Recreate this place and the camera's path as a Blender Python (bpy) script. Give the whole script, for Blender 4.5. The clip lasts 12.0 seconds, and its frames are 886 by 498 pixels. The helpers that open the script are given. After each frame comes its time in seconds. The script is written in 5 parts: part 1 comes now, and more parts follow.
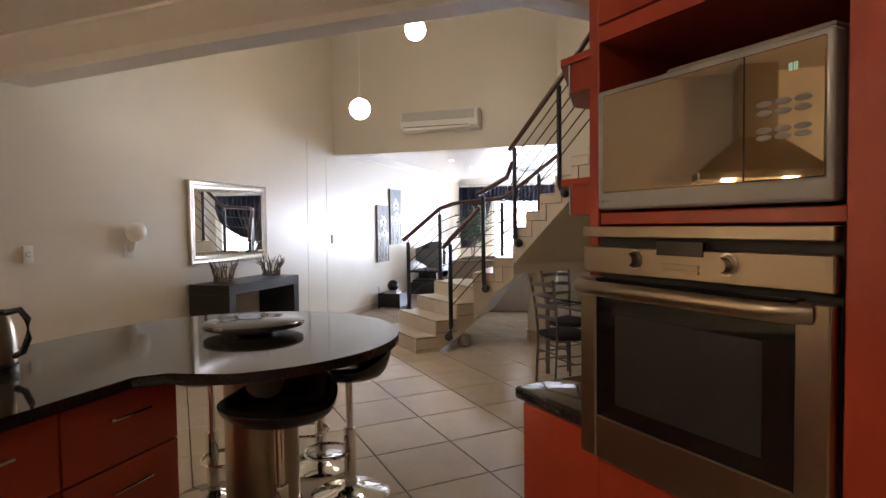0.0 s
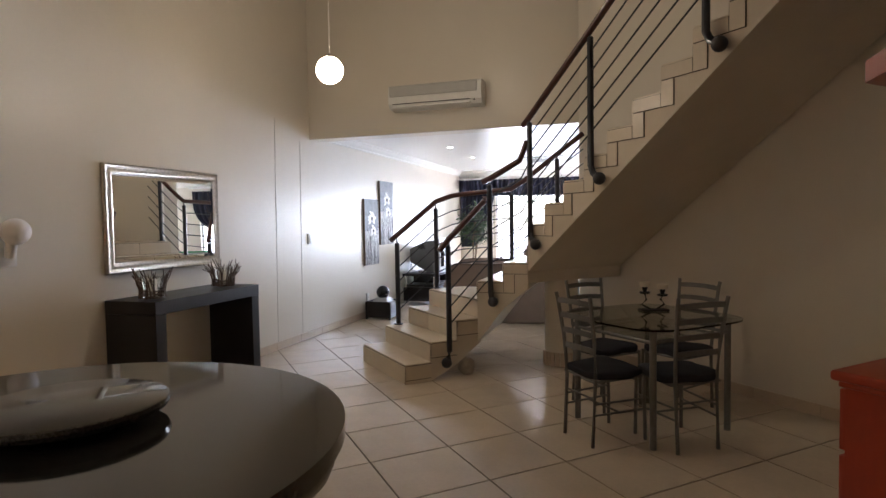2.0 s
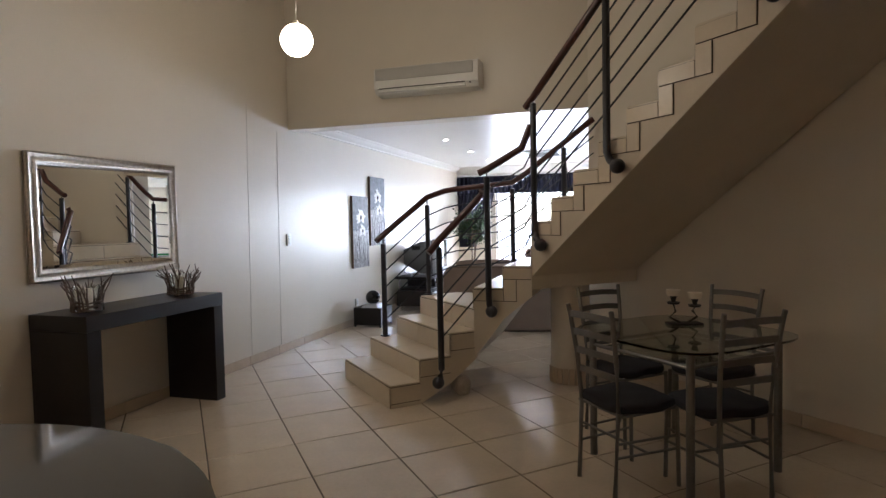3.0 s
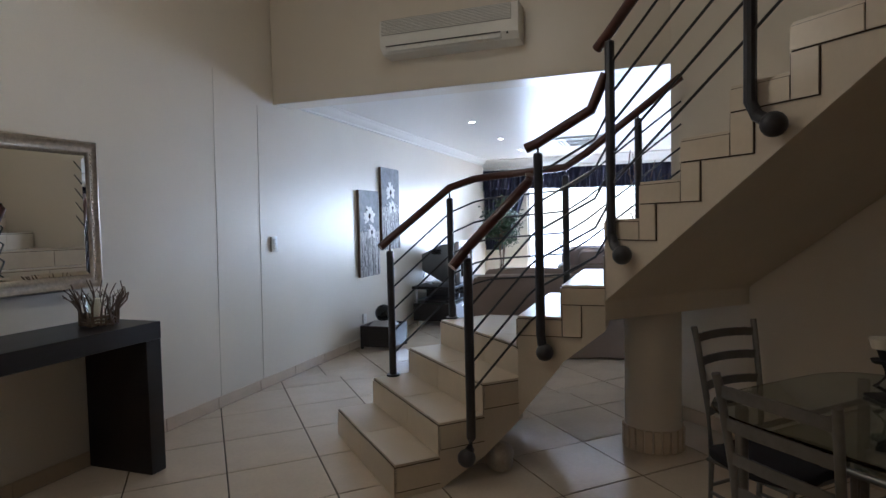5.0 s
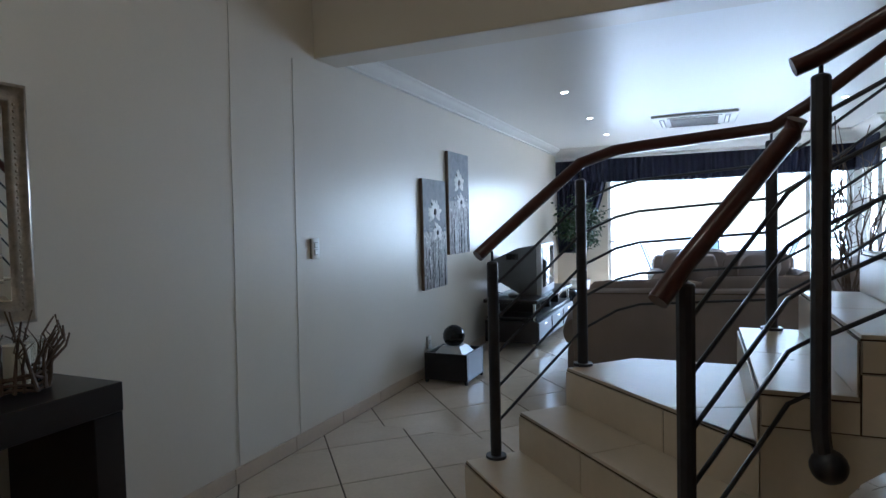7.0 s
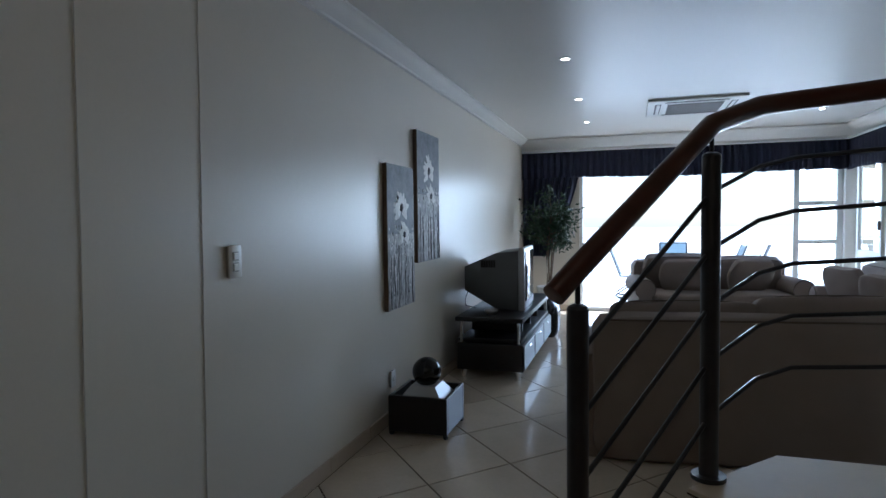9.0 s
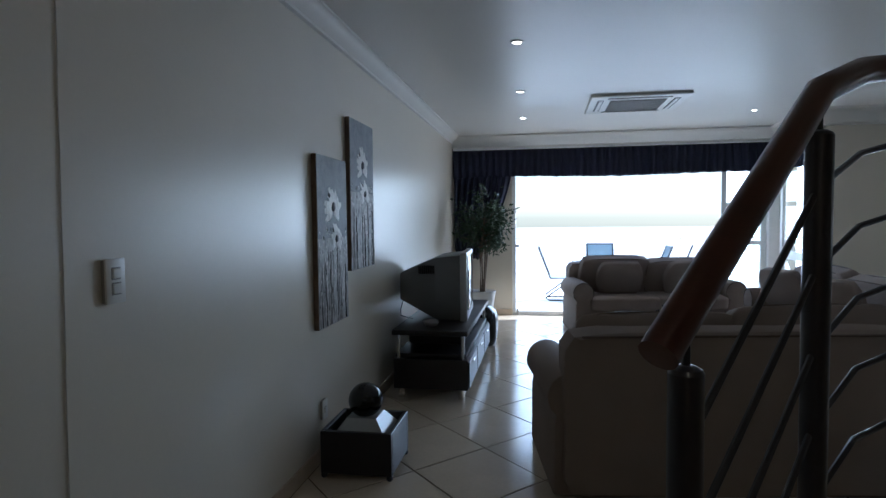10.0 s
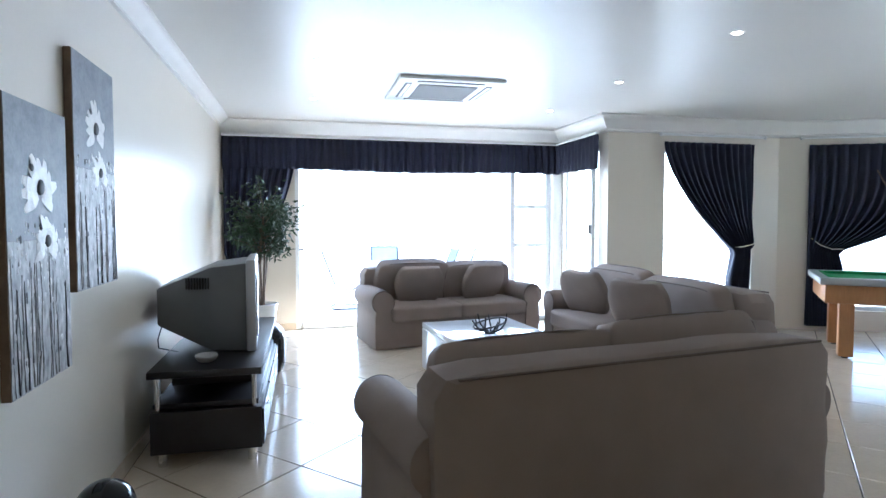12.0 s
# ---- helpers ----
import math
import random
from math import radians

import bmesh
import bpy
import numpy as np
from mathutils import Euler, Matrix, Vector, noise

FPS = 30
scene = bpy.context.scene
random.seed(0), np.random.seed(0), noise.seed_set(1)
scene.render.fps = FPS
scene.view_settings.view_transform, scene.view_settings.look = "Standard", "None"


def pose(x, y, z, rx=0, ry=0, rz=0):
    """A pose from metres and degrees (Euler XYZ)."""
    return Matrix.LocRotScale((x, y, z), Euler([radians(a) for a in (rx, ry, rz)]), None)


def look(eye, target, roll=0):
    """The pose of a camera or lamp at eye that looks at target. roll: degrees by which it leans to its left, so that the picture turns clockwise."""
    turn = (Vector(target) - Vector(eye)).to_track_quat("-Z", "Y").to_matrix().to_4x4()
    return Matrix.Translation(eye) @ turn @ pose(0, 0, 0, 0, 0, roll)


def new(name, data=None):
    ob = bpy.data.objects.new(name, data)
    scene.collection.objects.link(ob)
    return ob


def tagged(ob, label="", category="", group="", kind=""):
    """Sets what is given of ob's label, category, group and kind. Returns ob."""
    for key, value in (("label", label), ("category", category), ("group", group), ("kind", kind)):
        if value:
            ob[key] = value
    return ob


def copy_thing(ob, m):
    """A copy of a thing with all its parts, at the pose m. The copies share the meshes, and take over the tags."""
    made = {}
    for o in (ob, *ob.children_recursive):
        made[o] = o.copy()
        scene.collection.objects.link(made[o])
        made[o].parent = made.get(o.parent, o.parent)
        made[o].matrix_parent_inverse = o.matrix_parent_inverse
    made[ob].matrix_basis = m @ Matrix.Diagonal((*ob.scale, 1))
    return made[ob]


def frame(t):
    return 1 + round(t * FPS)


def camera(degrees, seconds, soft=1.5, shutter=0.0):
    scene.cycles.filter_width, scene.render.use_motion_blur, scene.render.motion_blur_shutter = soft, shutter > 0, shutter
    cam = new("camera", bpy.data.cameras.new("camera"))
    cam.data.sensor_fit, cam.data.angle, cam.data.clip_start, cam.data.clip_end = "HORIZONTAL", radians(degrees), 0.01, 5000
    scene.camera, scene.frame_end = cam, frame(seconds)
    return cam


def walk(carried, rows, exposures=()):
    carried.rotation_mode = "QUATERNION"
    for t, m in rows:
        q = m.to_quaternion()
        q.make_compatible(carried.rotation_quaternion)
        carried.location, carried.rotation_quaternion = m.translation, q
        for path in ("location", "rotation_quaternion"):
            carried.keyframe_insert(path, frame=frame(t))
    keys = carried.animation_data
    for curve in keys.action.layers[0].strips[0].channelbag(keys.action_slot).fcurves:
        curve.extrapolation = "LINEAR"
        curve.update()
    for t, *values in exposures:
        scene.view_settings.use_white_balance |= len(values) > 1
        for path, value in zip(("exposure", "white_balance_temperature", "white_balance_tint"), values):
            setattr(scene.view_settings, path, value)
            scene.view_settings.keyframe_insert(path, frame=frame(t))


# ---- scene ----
cam = camera(73.9, 12.0)
PATH = [
    (0, (0.21, 0.182, 1.428), (-0.385, 2.09, 1.346), -0.7),
    (0.5, (0.089, 0.513, 1.41), (-0.508, 2.42, 1.326), -1.0),
    (1, (-0.019, 0.822, 1.417), (-0.617, 2.729, 1.331), -0.8),
    (1.5, (-0.11, 1.159, 1.42), (-0.707, 3.066, 1.332), -0.9),
    (2, (-0.171, 1.525, 1.416), (-0.766, 3.432, 1.326), -0.9),
    (2.5, (-0.233, 1.883, 1.396), (-0.828, 3.79, 1.306), -1.1),
    (4.5, (-0.63, 3.276, 1.403), (-1.253, 5.174, 1.311), -1.2),
    (5, (-0.786, 3.622, 1.393), (-1.455, 5.504, 1.304), -1.3),
    (5.5, (-0.988, 3.941, 1.383), (-1.721, 5.8, 1.298), -1.4),
    (6, (-1.182, 4.247, 1.356), (-1.951, 6.091, 1.274), -1.4),
    (6.5, (-1.399, 4.572, 1.369), (-2.195, 6.405, 1.286), -1.4),
    (7, (-1.643, 4.874, 1.374), (-2.448, 6.703, 1.291), -1.4),
    (9, (-2.365, 5.956, 1.401), (-2.969, 7.86, 1.303), -0.7),
    (9.5, (-2.527, 6.213, 1.399), (-3.031, 8.145, 1.299), -0.7),
    (10, (-2.669, 6.453, 1.413), (-2.999, 8.423, 1.312), -0.6),
    (10.5, (-2.754, 6.731, 1.408), (-2.924, 8.721, 1.305), -0.3),
    (11, (-2.867, 6.991, 1.401), (-2.858, 8.988, 1.301), -0.2),
    (11.5, (-2.947, 7.238, 1.418), (-2.691, 9.219, 1.314), 0.3),
    (12, (-2.988, 7.455, 1.375), (-2.528, 9.399, 1.28), 0.0),
]

walk(cam, [(t, look(eye, target, roll)) for t, eye, target, roll in PATH],
     exposures=[(0, 3.5, 5900, 17), (1.5, 3.24, 5850, 17), (2.5, 3.06, 5750, 16), (4.5, 2.68, 5250, 13), (5.5, 2.5, 5050, 12), (7, 1.95, 4950, 7), (9.5, 1.03, 5100, 7), (10, 0.9, 5100, 7), (10.5, 1.2, 5150, 7), (11.2, 2.0, 5200, 9), (12, 2.66, 5150, 8)])

# ---- world and lights ----
world = bpy.data.worlds.new("sky")
scene.world = world
world.use_nodes = True
wn = world.node_tree.nodes
sky = wn.new("ShaderNodeTexSky")
sky.sky_type, sky.sun_disc = "NISHITA", False
sky.sun_elevation, sky.sun_rotation = radians(62), radians(60)
world.node_tree.links.new(sky.outputs[0], wn["Background"].inputs[0])
wn["Background"].inputs[1].default_value = 0.15


def lamp(name, kind, m, energy, color=(1, 1, 1), size=1.0, size_y=None):
    d = bpy.data.lights.new(name, kind)
    d.energy, d.color = energy, color
    if kind == "AREA":
        d.size = size
        if size_y:
            d.shape, d.size_y = "RECTANGLE", size_y
    elif kind == "SUN":
        d.angle = size
    else:
        d.shadow_soft_size = size
    ob = new(name, d)
    ob.matrix_world = m
    return ob


SUN_DIR = Vector((math.sin(radians(60)) * math.cos(radians(62)), math.cos(radians(60)) * math.cos(radians(62)), math.sin(radians(62))))
lamp("sun", "SUN", look(SUN_DIR * 20, (0, 0, 0)), 4.0, (1.0, 0.96, 0.9), radians(0.5))


for x, y, e in ((-0.2, -0.6, 0.3), (-2.4, -0.9, 4.7), (0.5, -1.6, 0.3)):
    lamp("kitchen_downlight_lamp", "POINT", pose(x, y, 2.62), e, (1.0, 0.72, 0.42), 0.04)


# added area lamp, standing in for the bright hazy sky that faces the glass doors and the bay
lamp("sky_standin", "AREA", look((-1.0, 21.0, 2.4), (-1.0, 10.0, 1.6)), 620, (0.86, 0.93, 1.0), 16.0, 5.0)


# ---- materials ----
def mat(name, color, rough=0.5, metal=0.0, var=0.12, scale=6.0, bump=0.1, fine=60.0, coat=0.0, rvar=0.08, spec=0.5, stretch=(1, 1, 1), island=0.0):
    """A surface with stains at one scale and grain at a finer one."""
    m = bpy.data.materials.new(name)
    m.use_nodes = True
    n, l = m.node_tree.nodes, m.node_tree.links
    p = n["Principled BSDF"]
    tc = n.new("ShaderNodeTexCoord")
    mp = n.new("ShaderNodeMapping")
    mp.inputs["Scale"].default_value = stretch
    l.new(tc.outputs["Object"], mp.inputs[0])
    a, b = n.new("ShaderNodeTexNoise"), n.new("ShaderNodeTexNoise")
    a.inputs["Scale"].default_value, a.inputs["Detail"].default_value = scale, 5
    b.inputs["Scale"].default_value, b.inputs["Detail"].default_value = fine, 3
    l.new(mp.outputs[0], a.inputs[0])
    l.new(mp.outputs[0], b.inputs[0])
    mx = n.new("ShaderNodeMath")
    mx.operation = "MULTIPLY_ADD"
    mx.inputs[1].default_value = 0.65
    h = n.new("ShaderNodeMath")
    h.operation = "MULTIPLY"
    h.inputs[1].default_value = 0.35
    l.new(b.outputs[0], h.inputs[0])
    l.new(a.outputs[0], mx.inputs[0])
    l.new(h.outputs[0], mx.inputs[2])
    rp = n.new("ShaderNodeValToRGB")
    lo = [max(0.0, c * (1 - var)) for c in color]
    hi = [min(1.0, c * (1 + var)) for c in color]
    rp.color_ramp.elements[0].position, rp.color_ramp.elements[1].position = 0.3, 0.7
    rp.color_ramp.elements[0].color, rp.color_ramp.elements[1].color = (*lo, 1), (*hi, 1)
    l.new(mx.outputs[0], rp.inputs[0])
    out = rp.outputs[0]
    if island:
        oi = n.new("ShaderNodeObjectInfo")
        hs = n.new("ShaderNodeHueSaturation")
        ma = n.new("ShaderNodeMath")
        ma.operation = "MULTIPLY_ADD"
        ma.inputs[1].default_value, ma.inputs[2].default_value = island, 1 - island / 2
        l.new(oi.outputs["Random"], ma.inputs[0])
        l.new(ma.outputs[0], hs.inputs["Value"])
        l.new(out, hs.inputs["Color"])
        out = hs.outputs[0]
    l.new(out, p.inputs["Base Color"])
    rr = n.new("ShaderNodeMath")
    rr.operation = "MULTIPLY_ADD"
    rr.inputs[1].default_value, rr.inputs[2].default_value = rvar, max(0.0, rough - rvar / 2)
    l.new(a.outputs[0], rr.inputs[0])
    l.new(rr.outputs[0], p.inputs["Roughness"])
    p.inputs["Metallic"].default_value = metal
    p.inputs["Coat Weight"].default_value = coat
    p.inputs["Specular IOR Level"].default_value = spec
    if bump:
        bp = n.new("ShaderNodeBump")
        bp.inputs["Strength"].default_value, bp.inputs["Distance"].default_value = bump, 0.004
        l.new(mx.outputs[0], bp.inputs["Height"])
        l.new(bp.outputs[0], p.inputs["Normal"])
    return m


def glow(name, color, strength):
    m = bpy.data.materials.new(name)
    m.use_nodes = True
    p = m.node_tree.nodes["Principled BSDF"]
    p.inputs["Base Color"].default_value = (0.9, 0.9, 0.88, 1)
    p.inputs["Emission Color"].default_value = (*color, 1)
    p.inputs["Emission Strength"].default_value = strength
    return m


def glass(name, color=(0.95, 0.98, 0.97), rough=0.0):
    m = bpy.data.materials.new(name)
    m.use_nodes = True
    p = m.node_tree.nodes["Principled BSDF"]
    p.inputs["Base Color"].default_value = (*color, 1)
    p.inputs["Transmission Weight"].default_value = 1
    p.inputs["Roughness"].default_value = rough
    return m


WALL = mat("cream satin wall paint", (0.72, 0.66, 0.56), 0.33, var=0.03, scale=1.5, bump=0.06, fine=90, rvar=0.1)
CEIL = mat("white ceiling paint", (0.80, 0.78, 0.74), 0.40, var=0.02, scale=1.2, bump=0.05, fine=70)
CORN = mat("white cornice plaster", (0.82, 0.80, 0.76), 0.5, var=0.03, bump=0.03)
TILE = mat("cream ceramic floor tile", (0.66, 0.56, 0.43), 0.17, var=0.07, scale=5, bump=0.02, fine=40, rvar=0.12, island=0.08)
GROUT = mat("dark brown grout", (0.055, 0.036, 0.022), 0.85, var=0.2, scale=9, bump=0.2)
SKIRT = mat("beige skirting tile", (0.58, 0.47, 0.35), 0.3, var=0.08, bump=0.03)
STAIR = mat("cream stair tile", (0.68, 0.59, 0.46), 0.30, var=0.05, scale=7, bump=0.02, fine=40, rvar=0.1, island=0.06)
STRING = mat("cream stair plaster", (0.66, 0.58, 0.46), 0.6, var=0.05, scale=3, bump=0.08)
IRON = mat("black painted steel", (0.022, 0.022, 0.028), 0.35, var=0.25, scale=20, bump=0.05, coat=0.2)
RAILWOOD = mat("dark mahogany handrail", (0.060, 0.017, 0.012), 0.30, var=0.3, scale=4, bump=0.05, stretch=(1, 1, 6), coat=0.4)
RED = mat("orange red lacquered wood", (0.40, 0.050, 0.020), 0.33, var=0.12, scale=3, bump=0.03, stretch=(1, 1, 0.3), coat=0.25)
GRANITE = mat("polished black granite", (0.028, 0.027, 0.026), 0.07, var=0.7, scale=140, bump=0.0, fine=400, rvar=0.04)
STEEL = mat("brushed stainless steel", (0.38, 0.32, 0.25), 0.30, metal=1, var=0.012, scale=2, fine=60, bump=0.0, stretch=(1, 1, 40))
CHROME = mat("polished chrome", (0.78, 0.77, 0.75), 0.09, metal=1, var=0.03, bump=0.0)
BLACKGLASS = mat("black oven glass", (0.012, 0.011, 0.011), 0.05, var=0.1, bump=0.0, rvar=0.02)
MWGLASS = mat("mirrored bronze microwave glass", (0.58, 0.49, 0.34), 0.025, metal=1, var=0.02, bump=0.0, rvar=0.01)
BLACK = mat("matt black", (0.012, 0.012, 0.013), 0.5, var=0.2, bump=0.05)
LEATHER = mat("black glossy leatherette", (0.014, 0.013, 0.014), 0.22, var=0.2, scale=30, bump=0.12, fine=180)
ESPRESSO = mat("espresso stained wood", (0.012, 0.010, 0.011), 0.33, var=0.35, scale=5, bump=0.06, stretch=(1, 0.2, 1))
SILVERFRAME = mat("antique silver frame", (0.52, 0.47, 0.40), 0.32, metal=1, var=0.25, scale=40, bump=0.4, fine=120)
MIRROR = mat("mirror silver", (0.9, 0.91, 0.9), 0.005, metal=1, var=0.0, bump=0.0, rvar=0.0)
CHAIRMETAL = mat("grey powder coated steel", (0.20, 0.19, 0.18), 0.38, metal=0.6, var=0.12, scale=15, bump=0.03)
SEATFAB = mat("dark navy seat fabric", (0.015, 0.015, 0.022), 0.8, var=0.25, scale=30, bump=0.2, fine=300)
SOFA = mat("taupe cotton slipcover", (0.26, 0.208, 0.176), 0.85, var=0.08, scale=5, bump=0.25, fine=350, spec=0.2)
PIPING = mat("dark taupe piping", (0.13, 0.10, 0.08), 0.85, var=0.1, scale=20, bump=0.1)
CURTAIN = mat("midnight blue curtain", (0.011, 0.013, 0.036), 0.7, var=0.3, scale=8, bump=0.2, fine=200)
WHITE = mat("white aluminium", (0.80, 0.80, 0.79), 0.35, var=0.03, bump=0.02)
PLASTIC = mat("white plastic", (0.78, 0.77, 0.73), 0.35, var=0.04, bump=0.02)
GREYPLASTIC = mat("grey plastic", (0.33, 0.32, 0.30), 0.45, var=0.05, bump=0.05)
TVPLASTIC = mat("grey television plastic", (0.13, 0.135, 0.14), 0.42, var=0.06, bump=0.08, fine=300)
SILVERPL = mat("silver plastic", (0.42, 0.43, 0.44), 0.35, metal=0.3, var=0.05, bump=0.02)
SCREEN = mat("television screen glass", (0.02, 0.021, 0.022), 0.06, var=0.05, bump=0.0)
CANDLE = mat("ivory candle wax", (0.78, 0.70, 0.56), 0.5, var=0.05, bump=0.04)
TWIG = mat("grey brown driftwood", (0.125, 0.085, 0.058), 0.75, var=0.35, scale=25, bump=0.3)
CLEAR = glass("clear glass")
TABLEGLASS = glass("grey green table glass", (0.72, 0.80, 0.78))
LEAF = mat("dark green leaf", (0.035, 0.065, 0.028), 0.42, var=0.5, scale=12, bump=0.05)
BARK = mat("brown bark", (0.13, 0.09, 0.06), 0.8, var=0.3, scale=20, bump=0.3)
CANVAS = mat("grey painted canvas", (0.20, 0.215, 0.24), 0.6, var=0.35, scale=14, bump=0.4, fine=70)
CANVASLOW = mat("mottled grey white paint", (0.40, 0.395, 0.40), 0.6, var=0.75, scale=26, bump=0.8, fine=60, stretch=(1, 1, 0.45))
CANVASSIDE = mat("brown canvas side", (0.16, 0.11, 0.07), 0.7, var=0.25, scale=12, bump=0.2)
PETAL = mat("thick white paint", (0.74, 0.73, 0.72), 0.5, var=0.12, scale=40, bump=0.6, fine=120)
DARKPAINT = mat("dark paint strokes", (0.05, 0.05, 0.055), 0.6, var=0.3, bump=0.3)
CERAMIC = mat("white glazed ceramic", (0.75, 0.73, 0.69), 0.2, var=0.04, bump=0.02)
STONEBALL = mat("polished black stone", (0.010, 0.010, 0.011), 0.06, var=0.3, bump=0.0)
BAIZE = mat("green baize", (0.02, 0.24, 0.06), 0.9, var=0.1, scale=30, bump=0.1, fine=300)
OAK = mat("honey oak veneer", (0.42, 0.20, 0.075), 0.4, var=0.2, scale=4, bump=0.04, stretch=(1, 1, 0.15))
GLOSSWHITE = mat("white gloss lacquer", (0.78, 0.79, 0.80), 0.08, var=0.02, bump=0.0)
PATIO = mat("pale patio tile", (0.72, 0.70, 0.66), 0.6, var=0.06, scale=3, bump=0.05)
SLING = mat("blue grey sling fabric", (0.30, 0.36, 0.40), 0.7, var=0.1, bump=0.1, fine=300)
LAMPON = glow("lit opal glass", (1.0, 0.82, 0.56), 4.6)
DOWNON = glow("lit downlight", (1.0, 0.9, 0.75), 12.0)
HOODON = glow("lit hood lamp", (1.0, 0.72, 0.35), 18.0)
DIAL = glow("green clock digits", (0.35, 0.8, 0.5), 0.025)
CABLE = mat("cream grey painted cable", (0.60, 0.55, 0.47), 0.5, var=0.1, bump=0.05)
OPAL = mat("milky plastic globe", (0.88, 0.86, 0.87), 0.3, var=0.02, bump=0.0)
ROCK = mat("rough beige stone", (0.38, 0.33, 0.27), 0.9, var=0.25, scale=14, bump=0.8)
# distant ground: outdoor glare and haze are put into the pale colour
PALEGROUND = mat("ground bleached by haze", (0.60, 0.60, 0.58), 0.9, var=0.3, scale=3, bump=0.3)

S2 = math.sqrt(2)


def uv(u, v):
    """Plan coordinates along the diagonals of the house."""
    return ((u + v) / S2, (u - v) / S2)


# ---- mesh tools ----
def finish(name, bm, material, smooth=None):
    bmesh.ops.recalc_face_normals(bm, faces=bm.faces)
    me = bpy.data.meshes.new(name)
    bm.to_mesh(me)
    bm.free()
    me.materials.append(material)
    if smooth is not None:
        me.shade_smooth()
        me.set_sharp_from_angle(angle=radians(smooth))
    return me


def part(name, bm, material, parent=None, label="", smooth=35):
    ob = new(name, finish(name, bm, material, smooth))
    if parent is not None:
        ob.parent = parent
    if label:
        ob["label"] = label
    return ob


def thing(name, at, label, category, group="", kind="", turn=0.0):
    ob = new(name)
    ob.empty_display_size = 0.1
    ob.matrix_basis = pose(*at, 0, 0, turn)
    return tagged(ob, label, category, group, kind)


def solid(name, bm, material, label, category, kind="", group="", smooth=35):
    return tagged(part(name, bm, material, smooth=smooth), label, category, group, kind)


def B():
    return bmesh.new()


def box(bm, x0, x1, y0, y1, z0, z1, bevel=0.0, seg=2):
    vs = bmesh.ops.create_cube(bm, size=1, matrix=Matrix.Translation(((x0 + x1) / 2, (y0 + y1) / 2, (z0 + z1) / 2)) @ Matrix.Diagonal((abs(x1 - x0), abs(y1 - y0), abs(z1 - z0), 1)))["verts"]
    if bevel:
        es = list({e for v in vs for e in v.link_edges})
        bmesh.ops.bevel(bm, geom=es, offset=bevel, segments=seg, profile=0.5, affect="EDGES")
    return bm


def prism(bm, pts, z0, z1, bevel=0.0):
    """A slab over a plan polygon; z0 may be one height or one for each corner."""
    low = z0 if isinstance(z0, (list, tuple)) else [z0] * len(pts)
    top = z1 if isinstance(z1, (list, tuple)) else [z1] * len(pts)
    a = [bm.verts.new((p[0], p[1], z)) for p, z in zip(pts, low)]
    b = [bm.verts.new((p[0], p[1], z)) for p, z in zip(pts, top)]
    n = len(pts)
    bm.faces.new(a[::-1])
    f = bm.faces.new(b)
    for i in range(n):
        bm.faces.new((a[i], a[(i + 1) % n], b[(i + 1) % n], b[i]))
    if bevel:
        bmesh.ops.bevel(bm, geom=list(f.edges), offset=bevel, segments=2, profile=0.5, affect="EDGES")
    return bm


def cyl(bm, p0, p1, r0, r1=None, seg=20):
    p0, p1 = Vector(p0), Vector(p1)
    d = p1 - p0
    m = Matrix.Translation((p0 + p1) / 2) @ d.to_track_quat("Z", "Y").to_matrix().to_4x4()
    bmesh.ops.create_cone(bm, cap_ends=True, segments=seg, radius1=r0, radius2=r0 if r1 is None else r1, depth=d.length, matrix=m)
    return bm


def ball(bm, c, r, seg=24, squash=(1, 1, 1)):
    bmesh.ops.create_uvsphere(bm, u_segments=seg, v_segments=seg // 2, radius=r, matrix=Matrix.Translation(c) @ Matrix.Diagonal((*squash, 1)))
    return bm


def sweep(bm, pts, r, seg=8, closed=False, taper=None):
    """A round tube along a line of points."""
    pts = [Vector(p) for p in pts]
    n = len(pts)
    rings = []
    up = Vector((0, 0, 1))
    for i, p in enumerate(pts):
        a = pts[i - 1] if (i > 0 or closed) else p
        c = pts[(i + 1) % n] if (i < n - 1 or closed) else p
        d = (c - a).normalized()
        s = d.cross(up)
        if s.length < 0.05:
            s = d.cross(Vector((1, 0, 0)))
        s.normalize()
        t = s.cross(d).normalized()
        k = 1.0
        if 0 < i < n - 1 or closed:
            k = 1 / max(0.5, math.cos((p - a).angle(c - p, 0) / 2))
        rad = r if taper is None else r + (taper - r) * i / max(1, n - 1)
        rings.append([bm.verts.new(p + rad * k * (math.cos(q) * s) + rad * math.sin(q) * t) for q in (2 * math.pi * j / seg for j in range(seg))])
    for i in range(n if closed else n - 1):
        a, c = rings[i], rings[(i + 1) % n]
        for j in range(seg):
            bm.faces.new((a[j], a[(j + 1) % seg], c[(j + 1) % seg], c[j]))
    if not closed:
        bm.faces.new(rings[0][::-1])
        bm.faces.new(rings[-1])
    return bm


def lathe(bm, prof, c=(0, 0, 0), seg=28):
    """A turned shape: (radius, height) from the bottom up."""
    rings = []
    for r, z in prof:
        rings.append([bm.verts.new((c[0] + max(r, 1e-4) * math.cos(a), c[1] + max(r, 1e-4) * math.sin(a), c[2] + z)) for a in (2 * math.pi * j / seg for j in range(seg))])
    for a, b in zip(rings, rings[1:]):
        for j in range(seg):
            bm.faces.new((a[j], a[(j + 1) % seg], b[(j + 1) % seg], b[j]))
    bm.faces.new(rings[0][::-1])
    bm.faces.new(rings[-1])
    return bm


